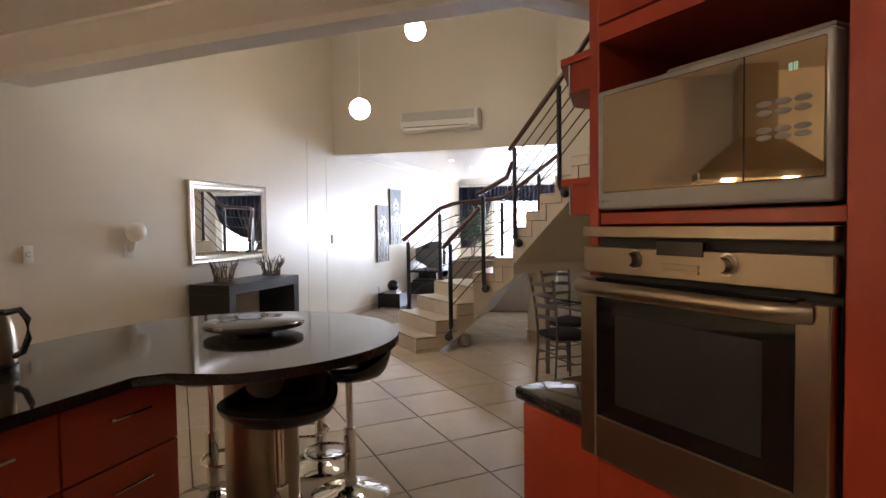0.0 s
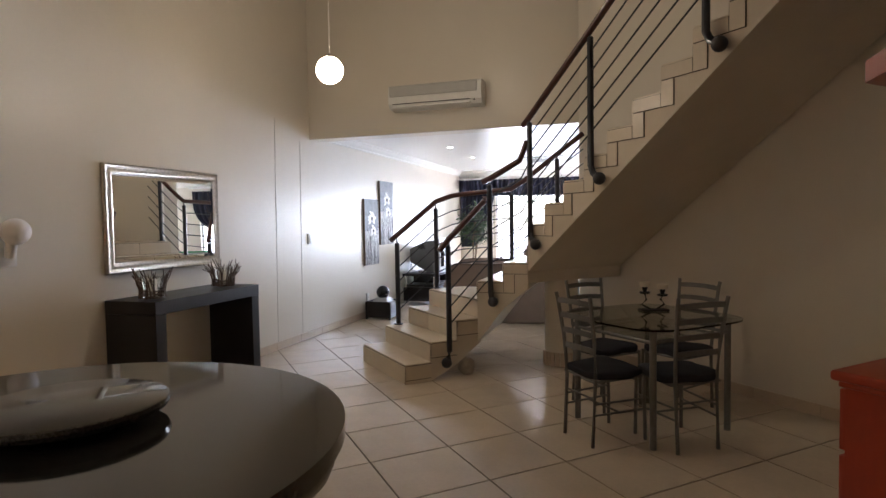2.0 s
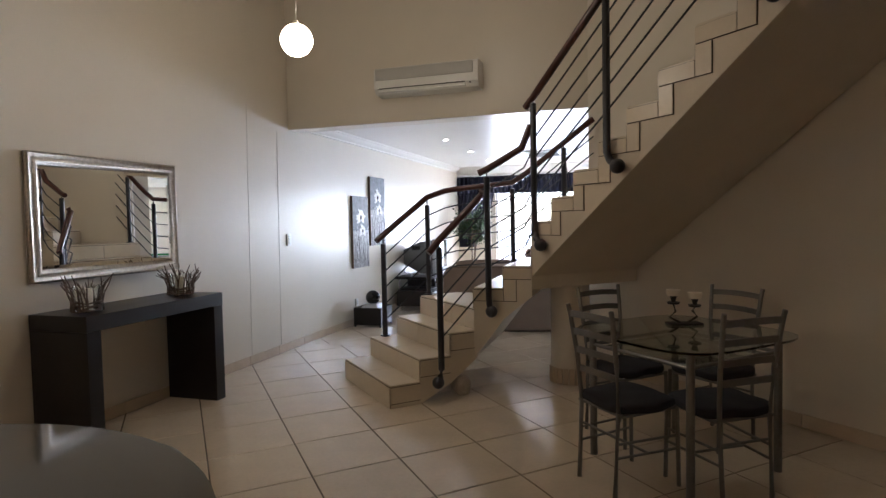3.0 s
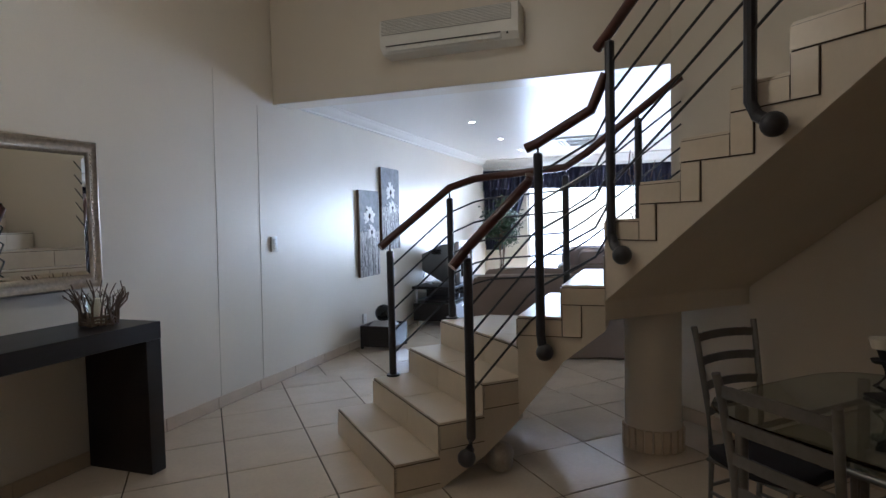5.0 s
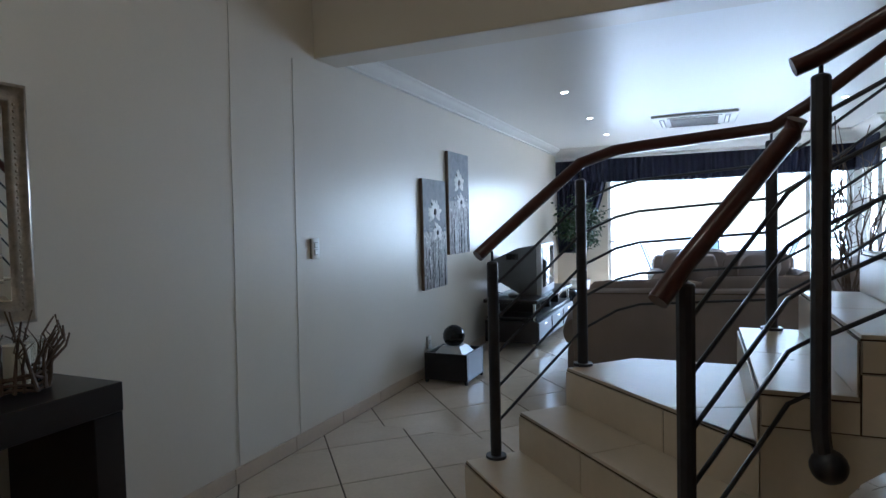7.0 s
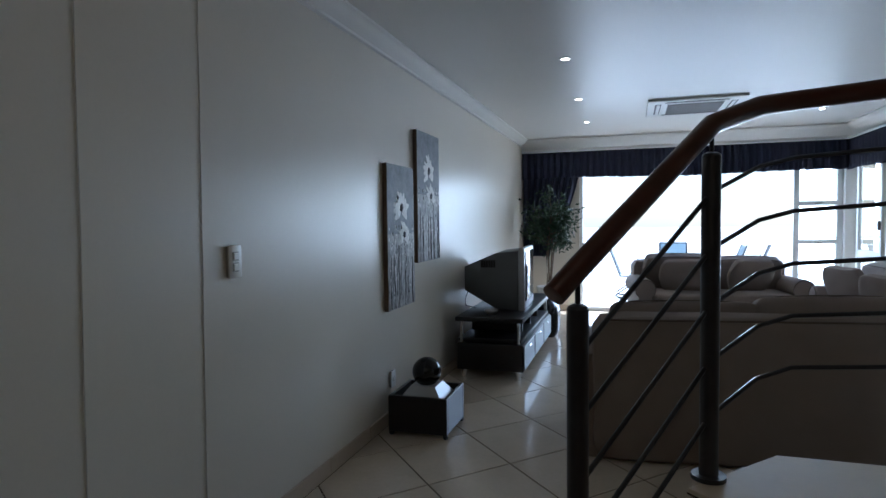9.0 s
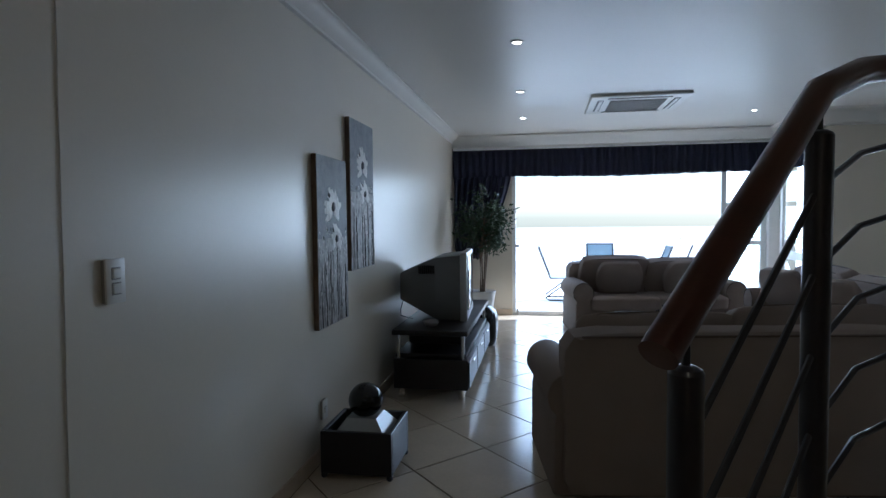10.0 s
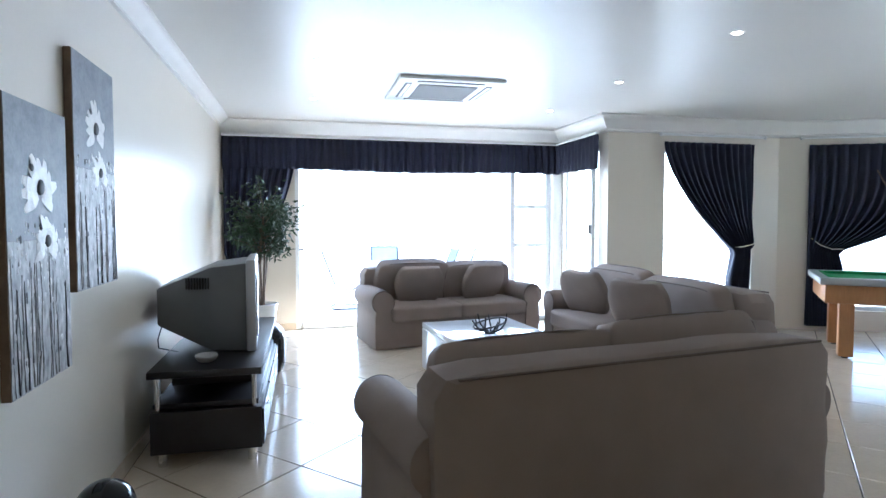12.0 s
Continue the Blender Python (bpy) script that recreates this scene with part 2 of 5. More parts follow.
def cushion(bm, c, size, puff=0.12, power=5.0, n=9, tilt=0.0, turn=0.0, sag=0.0, seed=1):
    """A soft upholstered block with rounded corners, a swollen face and slight creases."""
    hx, hy, hz = (s / 2 for s in size)
    g = bmesh.new()
    bmesh.ops.create_cube(g, size=2)
    bmesh.ops.subdivide_edges(g, edges=g.edges[:], cuts=n, use_grid_fill=True)
    m = Matrix.Translation(c) @ pose(0, 0, 0, tilt, 0, turn)
    vs = {}
    for v in g.verts:
        p = v.co
        q = (abs(p.x) ** power + abs(p.y) ** power + abs(p.z) ** power) ** (1 / power)
        p = p / q
        bulge = 1 + puff * (1 - p.x ** 2) * (1 - p.y ** 2)
        w = Vector((p.x * hx * (1 + puff * 0.3 * (1 - p.y ** 2)), p.y * hy, p.z * hz * bulge))
        w.z -= sag * (1 - p.x ** 2) * (1 - p.y ** 2)
        w += 0.012 * Vector((noise.noise(w * 6 + Vector((seed, 0, 0))), noise.noise(w * 6 + Vector((0, seed, 3))), noise.noise(w * 7 + Vector((5, 0, seed)))))
        vs[v] = bm.verts.new(m @ w)
    for f in g.faces:
        bm.faces.new([vs[v] for v in f.verts])
    g.free()
    return bm


def wall_with_holes(bm, p, q, thick, z0, z1, holes):
    """A wall from p to q, thickened to its left, with openings (s0, s1, bottom, top) along its length."""
    p, q = Vector((*p, 0)), Vector((*q, 0))
    d = q - p
    length = d.length
    d.normalize()
    nrm = Vector((-d.y, d.x, 0))
    cuts = sorted({0.0, length, *[h[0] for h in holes], *[h[1] for h in holes]})
    for a, b in zip(cuts, cuts[1:]):
        inside = [h for h in holes if h[0] <= a + 1e-6 and h[1] >= b - 1e-6]
        spans = [(z0, z1)]
        for h in inside:
            spans = [(z0, h[2]), (h[3], z1)]
        for lo, hi in spans:
            if hi - lo > 0.005:
                pts = [p + d * a, p + d * b, p + d * b + nrm * thick, p + d * a + nrm * thick]
                prism(bm, [(v.x, v.y) for v in pts], lo, hi)
    bmesh.ops.remove_doubles(bm, verts=bm.verts, dist=1e-5)
    return bm

# ---- structure ----
XL, YF, YB = -3.95, 15.07, -2.6        # long wall, far wall, wall behind the start
H, HK, HT = 2.60, 2.68, 5.3            # living ceiling, kitchen ceiling, tall ceiling


def structure(name, bm, material, label, category="wall", smooth=None):
    return solid(name, bm, material, label, category, "structure", smooth=smooth)


bm = B()
box(bm, XL - 0.2, 6.2, YB - 0.2, YF + 0.2, -0.2, -0.004)
floor = structure("floor", bm, GROUT, "cream ceramic tiles laid diagonally with dark joints", "floor")

structure("wall_west", box(B(), XL - 0.2, XL, YB, YF, 0, HT), WALL, "long cream satin painted wall")
bm = B()
wall_with_holes(bm, (XL, YF), (0.62, YF), 0.2, 0, 3.0, [(0.86, 4.38, 0.0, 2.22)])
structure("wall_north", bm, WALL, "cream wall with wide sliding door opening")
bm = B()
wall_with_holes(bm, (0.50, YF - 0.002), (0.50, 13.972), 0.12, 0, 3.0, [(0.27, 1.07, 0.0, 2.22)])
structure("wall_return", bm, WALL, "short cream return wall with glazed opening")
bm = B()
wall_with_holes(bm, (0.50, 13.774), (2.88, 13.774), 0.2, 0, 3.0, [(0.75, 2.0, 0.25, 2.25)])
structure("wall_northeast", bm, WALL, "cream wall with a tall window")
bm = B()
wall_with_holes(bm, (2.88, 13.774), (6.1, 12.274), 0.2, 0, 3.0, [(0.42, 1.72, 0.25, 2.25)])
structure("wall_bay", bm, WALL, "cream angled bay wall with a tall window")
bm = B()
wall_with_holes(bm, (6.0, 12.32), (6.0, 8.3), 0.2, 0, 3.0, [(0.5, 2.2, 0.8, 2.2)])
structure("wall_east", bm, WALL, "plain cream wall")
structure("wall_bulkhead", box(B(), XL, -0.58, 8.1, 8.36, 2.47, HT, 0.008), WALL, "cream bulkhead over the wide living room opening")
bm = B()
box(bm, -0.58, 6.2, 8.1, 8.36, 0, HT)
structure("wall_middle", bm, WALL, "cream wall beside the living room opening")
# wall along the upper flight
p, q = uv(5.23, -6.16), uv(5.23, -0.2)
bm = B()
wall_with_holes(bm, p, q, 0.15, 0, HT, [])
structure("wall_stairs", bm, WALL, "cream wall beside the staircase and dining corner")
p, q = uv(5.2, -0.2), (3.0, YB)
bm = B()
wall_with_holes(bm, p, q, 0.15, 0, HT, [])
structure("wall_southeast", bm, WALL, "plain cream wall")
bm = B()
wall_with_holes(bm, (3.2, YB), (XL, YB), 0.2, 0, HT, [])
structure("wall_south", bm, WALL, "plain cream kitchen wall")
# pier between kitchen and dining corner
bm = B()
wall_with_holes(bm, (0.80, 3.50), (3.3, 3.50), 0.14, 0, HK, [])
structure("wall_pier", bm, WALL, "cream wall end beside the kitchen")

structure("ceiling_living", box(B(), XL - 0.1, 6.2, 8.36, YF + 0.1, H, H + 0.2), CEIL, "white satin living room ceiling", "ceiling")
structure("ceiling_kitchen", box(B(), XL, 3.3, YB, 3.3, HK, HK + 0.25), CEIL, "white kitchen ceiling", "ceiling")
structure("ceiling_tall", box(B(), XL - 0.2, 6.2, YB - 0.2, 8.5, HT, HT + 0.2), CEIL, "white ceiling of the tall space", "ceiling")
structure("wall_gallery", box(B(), XL, 3.4, 3.14, 3.2, HK + 0.26, HT), WALL, "cream wall above the kitchen beam")

# kitchen beam that turns at its end
bm = B()
prism(bm, [(XL, 3.20), (-2.0, 3.03), (-0.27, 2.94), (0.62, 3.77), (0.48, 3.92), (-0.30, 3.12), (-2.14, 3.23), (XL, 3.44)], [2.465, 2.48, 2.5, 2.5, 2.5, 2.5, 2.48, 2.465], 2.82)
structure("beam", bm, CORN, "white painted beam with stepped moulding", "beam", 40)


def moulding(name, line, prof, label, inward):
    """A cornice: a stepped profile of (out, down) run along a plan line at the ceiling."""
    bm = B()
    rings = []
    pts = [Vector(p) for p in line]
    for i, p in enumerate(pts):
        d = ((pts[min(i + 1, len(pts) - 1)] - p).normalized() + (p - pts[max(i - 1, 0)]).normalized())
        d = Vector((d.x, d.y, 0)).normalized()
        nrm = Vector((-d.y, d.x, 0)) * inward
        k = 1.0
        if 0 < i < len(pts) - 1:
            k = 1 / max(0.4, math.cos((pts[i + 1] - p).angle(p - pts[i - 1]) / 2))
        rings.append([bm.verts.new(p + nrm * o * k + Vector((0, 0, -dn))) for o, dn in prof])
    for a, b in zip(rings, rings[1:]):
        for j in range(len(prof) - 1):
            bm.faces.new((a[j], a[j + 1], b[j + 1], b[j]))
    bm.faces.new(rings[0])
    bm.faces.new(rings[-1][::-1])
    return structure(name, bm, CORN, label, "cornice", 50)


PROF = [(0.0, 0.0), (0.115, 0.0), (0.115, 0.014), (0.098, 0.018), (0.086, 0.034), (0.062, 0.052), (0.040, 0.066), (0.022, 0.078), (0.022, 0.094), (0.0, 0.10)]
moulding("cornice_west", [(XL, 8.37, H), (XL, YF, H)], PROF, "white stepped plaster cornice", -1)
BIG = [(0.0, 0.0), (0.20, 0.0), (0.20, 0.02), (0.17, 0.03), (0.14, 0.07), (0.10, 0.11), (0.05, 0.15), (0.05, 0.17), (0.0, 0.18)]
moulding("cornice_north", [(XL, YF, H), (0.50, YF, H), (0.50, 13.774, H), (2.88, 13.774, H), (6.0, 12.32, H)], BIG, "wide white plaster cornice", -1)
moulding("cornice_kitchen", [(XL, 3.20, HK), (-2.0, 3.03, HK), (-0.27, 2.94, HK), (0.62, 3.77, HK)], [(0.0, 0.0), (0.16, 0.0), (0.16, 0.02), (0.13, 0.03), (0.11, 0.06), (0.075, 0.085), (0.045, 0.11), (0.02, 0.13), (0.0, 0.14)], "white stepped cornice along the beam", -1)

# skirting tiles
bm = B()
y = YB
while y < YF - 0.05:
    box(bm, XL, XL + 0.012, y, min(y + 0.515, YF), 0.0, 0.088, 0.002, 1)
    y += 0.519
structure("baseboard_west", bm, SKIRT, "beige tile skirting along the long wall", "skirting")
bm = B()
for i in range(12):
    a, b = uv(5.218, -6.1 + 0.5 * i), uv(5.218, -6.1 + 0.5 * i + 0.496)
    wall_with_holes(bm, b, a, 0.012, 0.0, 0.088, [])
structure("baseboard_stairs", bm, SKIRT, "beige tile skirting below the staircase", "skirting")
bm = B()
box(bm, XL + 0.013, -3.09, YF - 0.012, YF, 0, 0.088)
box(bm, 0.52, 2.87, 13.762, 13.774, 0, 0.088)
structure("baseboard_north", bm, SKIRT, "beige tile skirting below the windows", "skirting")

# two thin surface conduits on the long wall
for y, top in ((7.30, 2.62), (7.83, 2.42)):
    bm = B()
    sweep(bm, [(XL + 0.003, y + 0.003 * k + 0.004 * noise.noise(Vector((0, y, k * 0.7))), 0.09 + (top - 0.09) * k / 14) for k in range(15)], 0.0022, 6)
    solid("wall_cable", bm, CABLE, "thin grey painted-over cable running up the wall", "cable", group="cables on the long wall")

# column under the staircase
col = thing("column", (-0.787, 7.419, 0), "round cream plastered column under the staircase", "column", kind="structure")
part("shaft", cyl(B(), (0, 0, 0), (0, 0, 1.0), 0.165, seg=40), WALL, col)
for i in range(22):
    a = 2 * math.pi * i / 22
    ob = part("tile", box(B(), 0.166, 0.182, -0.021, 0.021, 0.0, 0.135, 0.003, 1), SKIRT, col)
    ob.matrix_basis = pose(0, 0, 0, 0, 0, math.degrees(a))

# ---- staircase ----
R = 0.174
stairs = thing("staircase", (0, 0, 0), "cream tiled staircase that turns twice", "staircase", kind="structure")
LU = [3.02, 3.27, 3.54, 3.79]
V0, V1 = -6.93, -5.87
I1, I2 = (-1.49, 6.80), (-1.02, 6.80)
steps = {}
for n in (1, 2, 3):
    steps[n] = [uv(LU[n - 1], V1), uv(LU[n], V1), uv(LU[n], V0), uv(LU[n - 1], V0)]
steps[4] = [uv(3.79, V1), I1, (-1.49, 7.88), (-1.95, 7.88), uv(3.79, V0)]
steps[5] = [I1, (-1.245, 6.80), (-1.245, 7.88), (-1.49, 7.88)]
steps[6] = [(-1.245, 6.80), I2, (-1.02, 7.88), (-1.245, 7.88)]
steps[7] = [I2, uv(5.20, -5.53), (-0.53, 7.88), (-1.02, 7.88)]
for n in range(8, 20):
    v = -5.53 + 0.252 * (n - 8)
    steps[n] = [uv(4.09, v), uv(4.09, v + 0.252), uv(5.20, v + 0.252), uv(5.20, v)]


def soffit(n, x, y):
    u, v = (x + y) / S2, (x - y) / S2
    if n <= 3:
        return max(0.0, (u - 3.36) * 0.70)
    if n == 4:
        return max(0.22, 0.30 + (x + 1.49) * 0.70)
    if n == 5:
        return 0.30 if x < -1.4 else 0.62
    if n <= 6:
        return 0.58 + (x + 1.3) * 0.80
    if n == 7:
        return 0.86
    return 1.02 + 0.70 * (v + 5.45)


def grow(pts, d):
    c = sum((Vector(p) for p in pts), Vector((0, 0))) / len(pts)
    return [tuple(Vector(p) + (Vector(p) - c).normalized() * d) for p in pts]


def piece(bm, a, b, z0, z1, out, joints=True):
    """A facing tile on a vertical face from a to b, proud by out on its right."""
    a, b = Vector((*a, 0)), Vector((*b, 0))
    d = (b - a).normalized()
    nrm = Vector((d.y, -d.x, 0)) * out
    g = d * 0.003
    prism(bm, [tuple((a + g)[:2]), tuple((b - g)[:2]), tuple((b - g + nrm)[:2]), tuple((a + g + nrm)[:2])][::-1], z0 + 0.0025, z1 - 0.0025)


for n, pts in steps.items():
    top = n * R
    low = [soffit(n, *p) for p in pts]
    body = part("step_core", prism(B(), pts, low, top - 0.017), STRING, stairs, smooth=None)
    part("joint_bed", prism(B(), pts, top - 0.017, top - 0.0125), GROUT, stairs, smooth=None)
    # tread tiles: split across the walking line
    near, far = (pts[0], pts[1]), (pts[-1], pts[-2])
    if n == 4:
        near, far = (pts[0], pts[1]), (pts[4], pts[2])
    cuts = (0.0, 0.5, 1.0) if n != 4 else (0.0, 0.38, 1.0)
    lerp = lambda p, q, k: (p[0] + (q[0] - p[0]) * k, p[1] + (q[1] - p[1]) * k)
    for i, (k0, k1) in enumerate(zip(cuts, cuts[1:])):
        quad = [lerp(near[0], far[0], k0), lerp(near[1], far[1], k0), lerp(near[1], far[1], k1), lerp(near[0], far[0], k1)]
        if n == 4 and i == 1:
            quad = quad[:3] + [(-1.95, 7.88), quad[3]]
        e = 0.0025
        c = sum((Vector(p) for p in quad), Vector((0, 0))) / len(quad)
        quad = [tuple(Vector(p) - (Vector(p) - c).normalized() * e) for p in quad]
        part("tread_tile", prism(B(), quad, top - 0.013, top, 0.002), STAIR, stairs, smooth=None)
    # riser tiles
    a, b = pts[0], pts[-1]
    m = lerp(a, b, 0.55 if n % 2 else 0.4)
    bm = B()
    piece(bm, b, a, top - R - 0.002, top - 0.014, 0.004)
    part("joint_bed", bm, GROUT, stairs, smooth=None)
    for s, t in ((a, m), (m, b)):
        bm = B()
        piece(bm, t, s, top - R, top - 0.014, 0.008)
        part("riser_tile", bm, STAIR, stairs, smooth=None)
    # facing tiles on the open side
    if n >= 5 and n != 7:
        a, b = pts[0], pts[1]
        bm = B()
        piece(bm, a, b, top - 0.110, top - 0.014, 0.004)
        part("joint_bed", bm, GROUT, stairs, smooth=None)
        bm = B()
        piece(bm, a, b, top - 0.105, top - 0.014, 0.008)
        part("string_tile", bm, STAIR, stairs, smooth=None)
        c = lerp(a, b, 1.0)
        d = lerp(a, b, 1.42)
        if n > 7 or n == 5:
            bm = B()
            piece(bm, lerp(a, b, 0.98), lerp(a, b, 1.44), top - 0.110, top + 0.066, 0.004)
            part("joint_bed", bm, GROUT, stairs, smooth=None)
            bm = B()
            piece(bm, c, d, top - 0.105, top + 0.066, 0.008)
            part("string_tile", bm, STAIR, stairs, smooth=None)
    elif n <= 4:
        a, b = (pts[0], pts[1]) if n < 4 else (uv(3.79, V1), uv(3.86, V1))
        bm = B()
        piece(bm, a, b, max(top - 0.146, 0.0), top - 0.014, 0.004)
        part("joint_bed", bm, GROUT, stairs, smooth=None)
        bm = B()
        piece(bm, a, b, max(top - 0.14, 0.0), top - 0.014, 0.008)
        part("string_tile", bm, STAIR, stairs, smooth=None)

bm = B()
ball(bm, (-1.60, 6.78, 0.085), 0.1, 16, (0.8, 0.8, 0.95))
for v in bm.verts:
    v.co += 0.018 * noise.noise_vector(v.co * 9)
    v.co.z = max(v.co.z, 0.001)
solid("door_stop_stone", bm, ROCK, "small rough beige stone beside the stair foot", "stone")

# ---- stair railing ----
rail = thing("stair_railing", (0, 0, 0), "black steel stair railing with dark wooden handrails", "railing")


def post(x, y, z0, z1, w=0.022, turn=45, foot=None):
    bm = B()
    if foot:
        fx, fy, fz = foot
        k = [Vector((x, y, z1)), Vector((x, y, fz + 0.10)), Vector((x + (fx - x) * 0.3, y + (fy - y) * 0.3, fz + 0.045)), Vector((fx, fy, fz))]
        sweep(bm, k, w * 1.12, 10)
        ball(bm, (fx, fy, fz), 0.048, 18)
    else:
        cyl(bm, (x, y, z0), (x, y, z1), w * 1.12, seg=12)
        cyl(bm, (x, y, z0), (x, y, z0 + 0.012), 0.045, seg=16)
    ball(bm, (x, y, z1), w * 1.12, 12, (1, 1, 0.5))
    p = part("post", bm, IRON, rail)
    part("pin", cyl(B(), (x, y, z1), (x, y, z1 + 0.055), 0.006, seg=8), IRON, p)
    return p


NP = [(*uv(3.42, -5.80), 1.20), (-1.35, 6.735, 1.74), (-0.98, 6.71, 2.27), (-0.43, 6.155, 2.785), (0.285, 5.425, 3.50), (1.0, 4.71, 4.2)]
FOOT = [(*uv(3.39, -5.80), 0.165), (-1.33, 6.735, 0.69), (-0.925, 6.63, 1.215), (-0.365, 6.07, 1.725), (0.35, 5.35, 2.435), (1.065, 4.645, 3.14)]
for (x, y, z), f in zip(NP, FOOT):
    post(x, y, f[2], z, foot=f)
FP = [(-2.475, 7.29, 2 * R, 1.20), (-2.16, 7.655, 4 * R, 1.56), (-1.36, 7.85, 5 * R, 1.70), (-0.87, 7.85, 7 * R, 2.06)]
for x, y, z0, z1 in FP:
    post(x, y, z0, z1)


def between(p, q, k):
    return Vector(p) + (Vector(q) - Vector(p)) * k


def handrail(pts):
    part("handrail", sweep(B(), pts, 0.027, 14), RAILWOOD, rail, "dark mahogany handrail")


def bars(line, drops):
    for d in drops:
        part("bar", sweep(B(), [(x, y, z - d) for x, y, z in line], 0.0065, 8), IRON, rail)


DROPS = (0.16, 0.31, 0.46, 0.61, 0.76)
A0 = uv(3.33, -5.80)
A1 = uv(3.42, -5.80)
handrail([(*A0, 1.165), (*A1, 1.26), (*uv(3.80, -5.80), 1.60), (-1.40, 6.77, 1.64)])
bars([(*A1, 1.26), (*uv(3.79, -5.80), 1.60), (-1.35, 6.735, 1.66)], DROPS)
handrail([(-1.415, 6.735, 1.775), (-1.35, 6.735, 1.80), (-1.075, 6.735, 1.95), (-1.00, 6.715, 2.12)])
bars([(-1.35, 6.735, 1.80), (-1.06, 6.735, 1.96), (-0.98, 6.71, 2.10)], DROPS)
handrail([(-1.045, 6.775, 2.265), (-0.98, 6.71, 2.32), (-0.43, 6.155, 2.84), (1.0, 4.71, 4.25)])
bars([(-0.98, 6.71, 2.32), (-0.43, 6.155, 2.84), (1.0, 4.71, 4.25)], DROPS)
handrail([(-2.522, 7.237, 1.235), (-2.475, 7.29, 1.29), (-2.16, 7.655, 1.643), (-2.02, 7.80, 1.708), (-1.92, 7.855, 1.725), (-1.36, 7.85, 1.765), (-1.22, 7.85, 1.85), (-0.87, 7.85, 2.115), (-0.60, 7.86, 2.32)])
bars([(-2.475, 7.29, 1.255), (-2.16, 7.655, 1.625), (-2.02, 7.80, 1.70), (-1.92, 7.855, 1.725), (-1.36, 7.85, 1.765), (-1.22, 7.85, 1.85), (-0.87, 7.85, 2.115), (-0.60, 7.86, 2.32)], DROPS)

# ---- kitchen ----
def arc(cx, cy, r, a0, a1, n):
    return [(cx + r * math.cos(radians(a0 + (a1 - a0) * i / n)), cy + r * math.sin(radians(a0 + (a1 - a0) * i / n))) for i in range(n + 1)]


CX, CY, CR = -1.575, 2.555, 0.78
outline = [(-1.44, YB + 0.01), (-1.44, 1.80), (-1.36, 1.885), (-1.27, 1.90)] + arc(CX, CY, CR, -58, 165, 44) + [(-2.36, 2.45), (-2.34, 1.9), (-2.33, YB + 0.01)]
bm = B()
prism(bm, outline, 0.872, 0.912)
bmesh.ops.bevel(bm, geom=[e for e in bm.edges if abs(e.verts[0].co.z - e.verts[1].co.z) < 0.001], offset=0.014, segments=4, profile=0.5, affect="EDGES")
solid("breakfast_bar_worktop", bm, GRANITE, "polished black granite worktop with a rounded bar end", "worktop")

ped = thing("bar_pedestal", (-1.40, 2.50, 0), "brushed steel drum leg under the granite bar", "table leg")
part("drum", cyl(B(), (0, 0, 0.02), (0, 0, 0.872), 0.165, seg=40), STEEL, ped)
part("foot_ring", cyl(B(), (0, 0, 0), (0, 0, 0.02), 0.18, seg=40), CHROME, ped)


def drawer_unit(y0, y1, end=False):
    t = thing("drawer_unit", (-1.47, (y0 + y1) / 2, 0), "orange red lacquered drawer unit under the granite", "kitchen cabinet", "drawer units under the bar")
    w = (y1 - y0) / 2
    part("carcass", box(B(), -0.78, -0.02, -w, w, 0.10, 0.870), RED, t)
    part("plinth", box(B(), -0.74, -0.06, -w, w, 0.0, 0.10), BLACK, t)
    zs = [0.105, 0.36, 0.615, 0.865]
    for a, b in zip(zs, zs[1:]):
        d = part("drawer_front", box(B(), -0.019, 0.0, -w + 0.003, w - 0.003, a, b - 0.006, 0.002, 1), RED, t)
        bm = B()
        zc = b - 0.085
        cyl(bm, (0.028, -0.085, zc), (0.028, 0.085, zc), 0.006, seg=10)
        for s in (-0.075, 0.075):
            cyl(bm, (0.0, s, zc), (0.028, s, zc), 0.0045, seg=8)
        part("handle", bm, CHROME, d, "slim chrome bar handle")
    return t


y1 = 2.05
for w in (0.50, 0.50, 0.60, 0.60, 0.60, 0.60, 0.60):
    drawer_unit(max(y1 - w, YB + 0.01), y1 - 0.002)
    y1 -= w
    if y1 < -2.0:
        break

# lazy susan
lz = thing("lazy_susan", (-1.55, 2.67, 0.912), "round black granite turntable on the bar", "turntable")
lathe_b = B()
lathe(lathe_b, [(0.218, 0.026), (0.236, 0.030), (0.241, 0.042), (0.238, 0.052), (0.228, 0.056)], seg=56)
part("disc", lathe_b, GRANITE, lz)
part("bearing", cyl(B(), (0, 0, 0), (0, 0, 0.026), 0.10, seg=28), BLACK, lz)


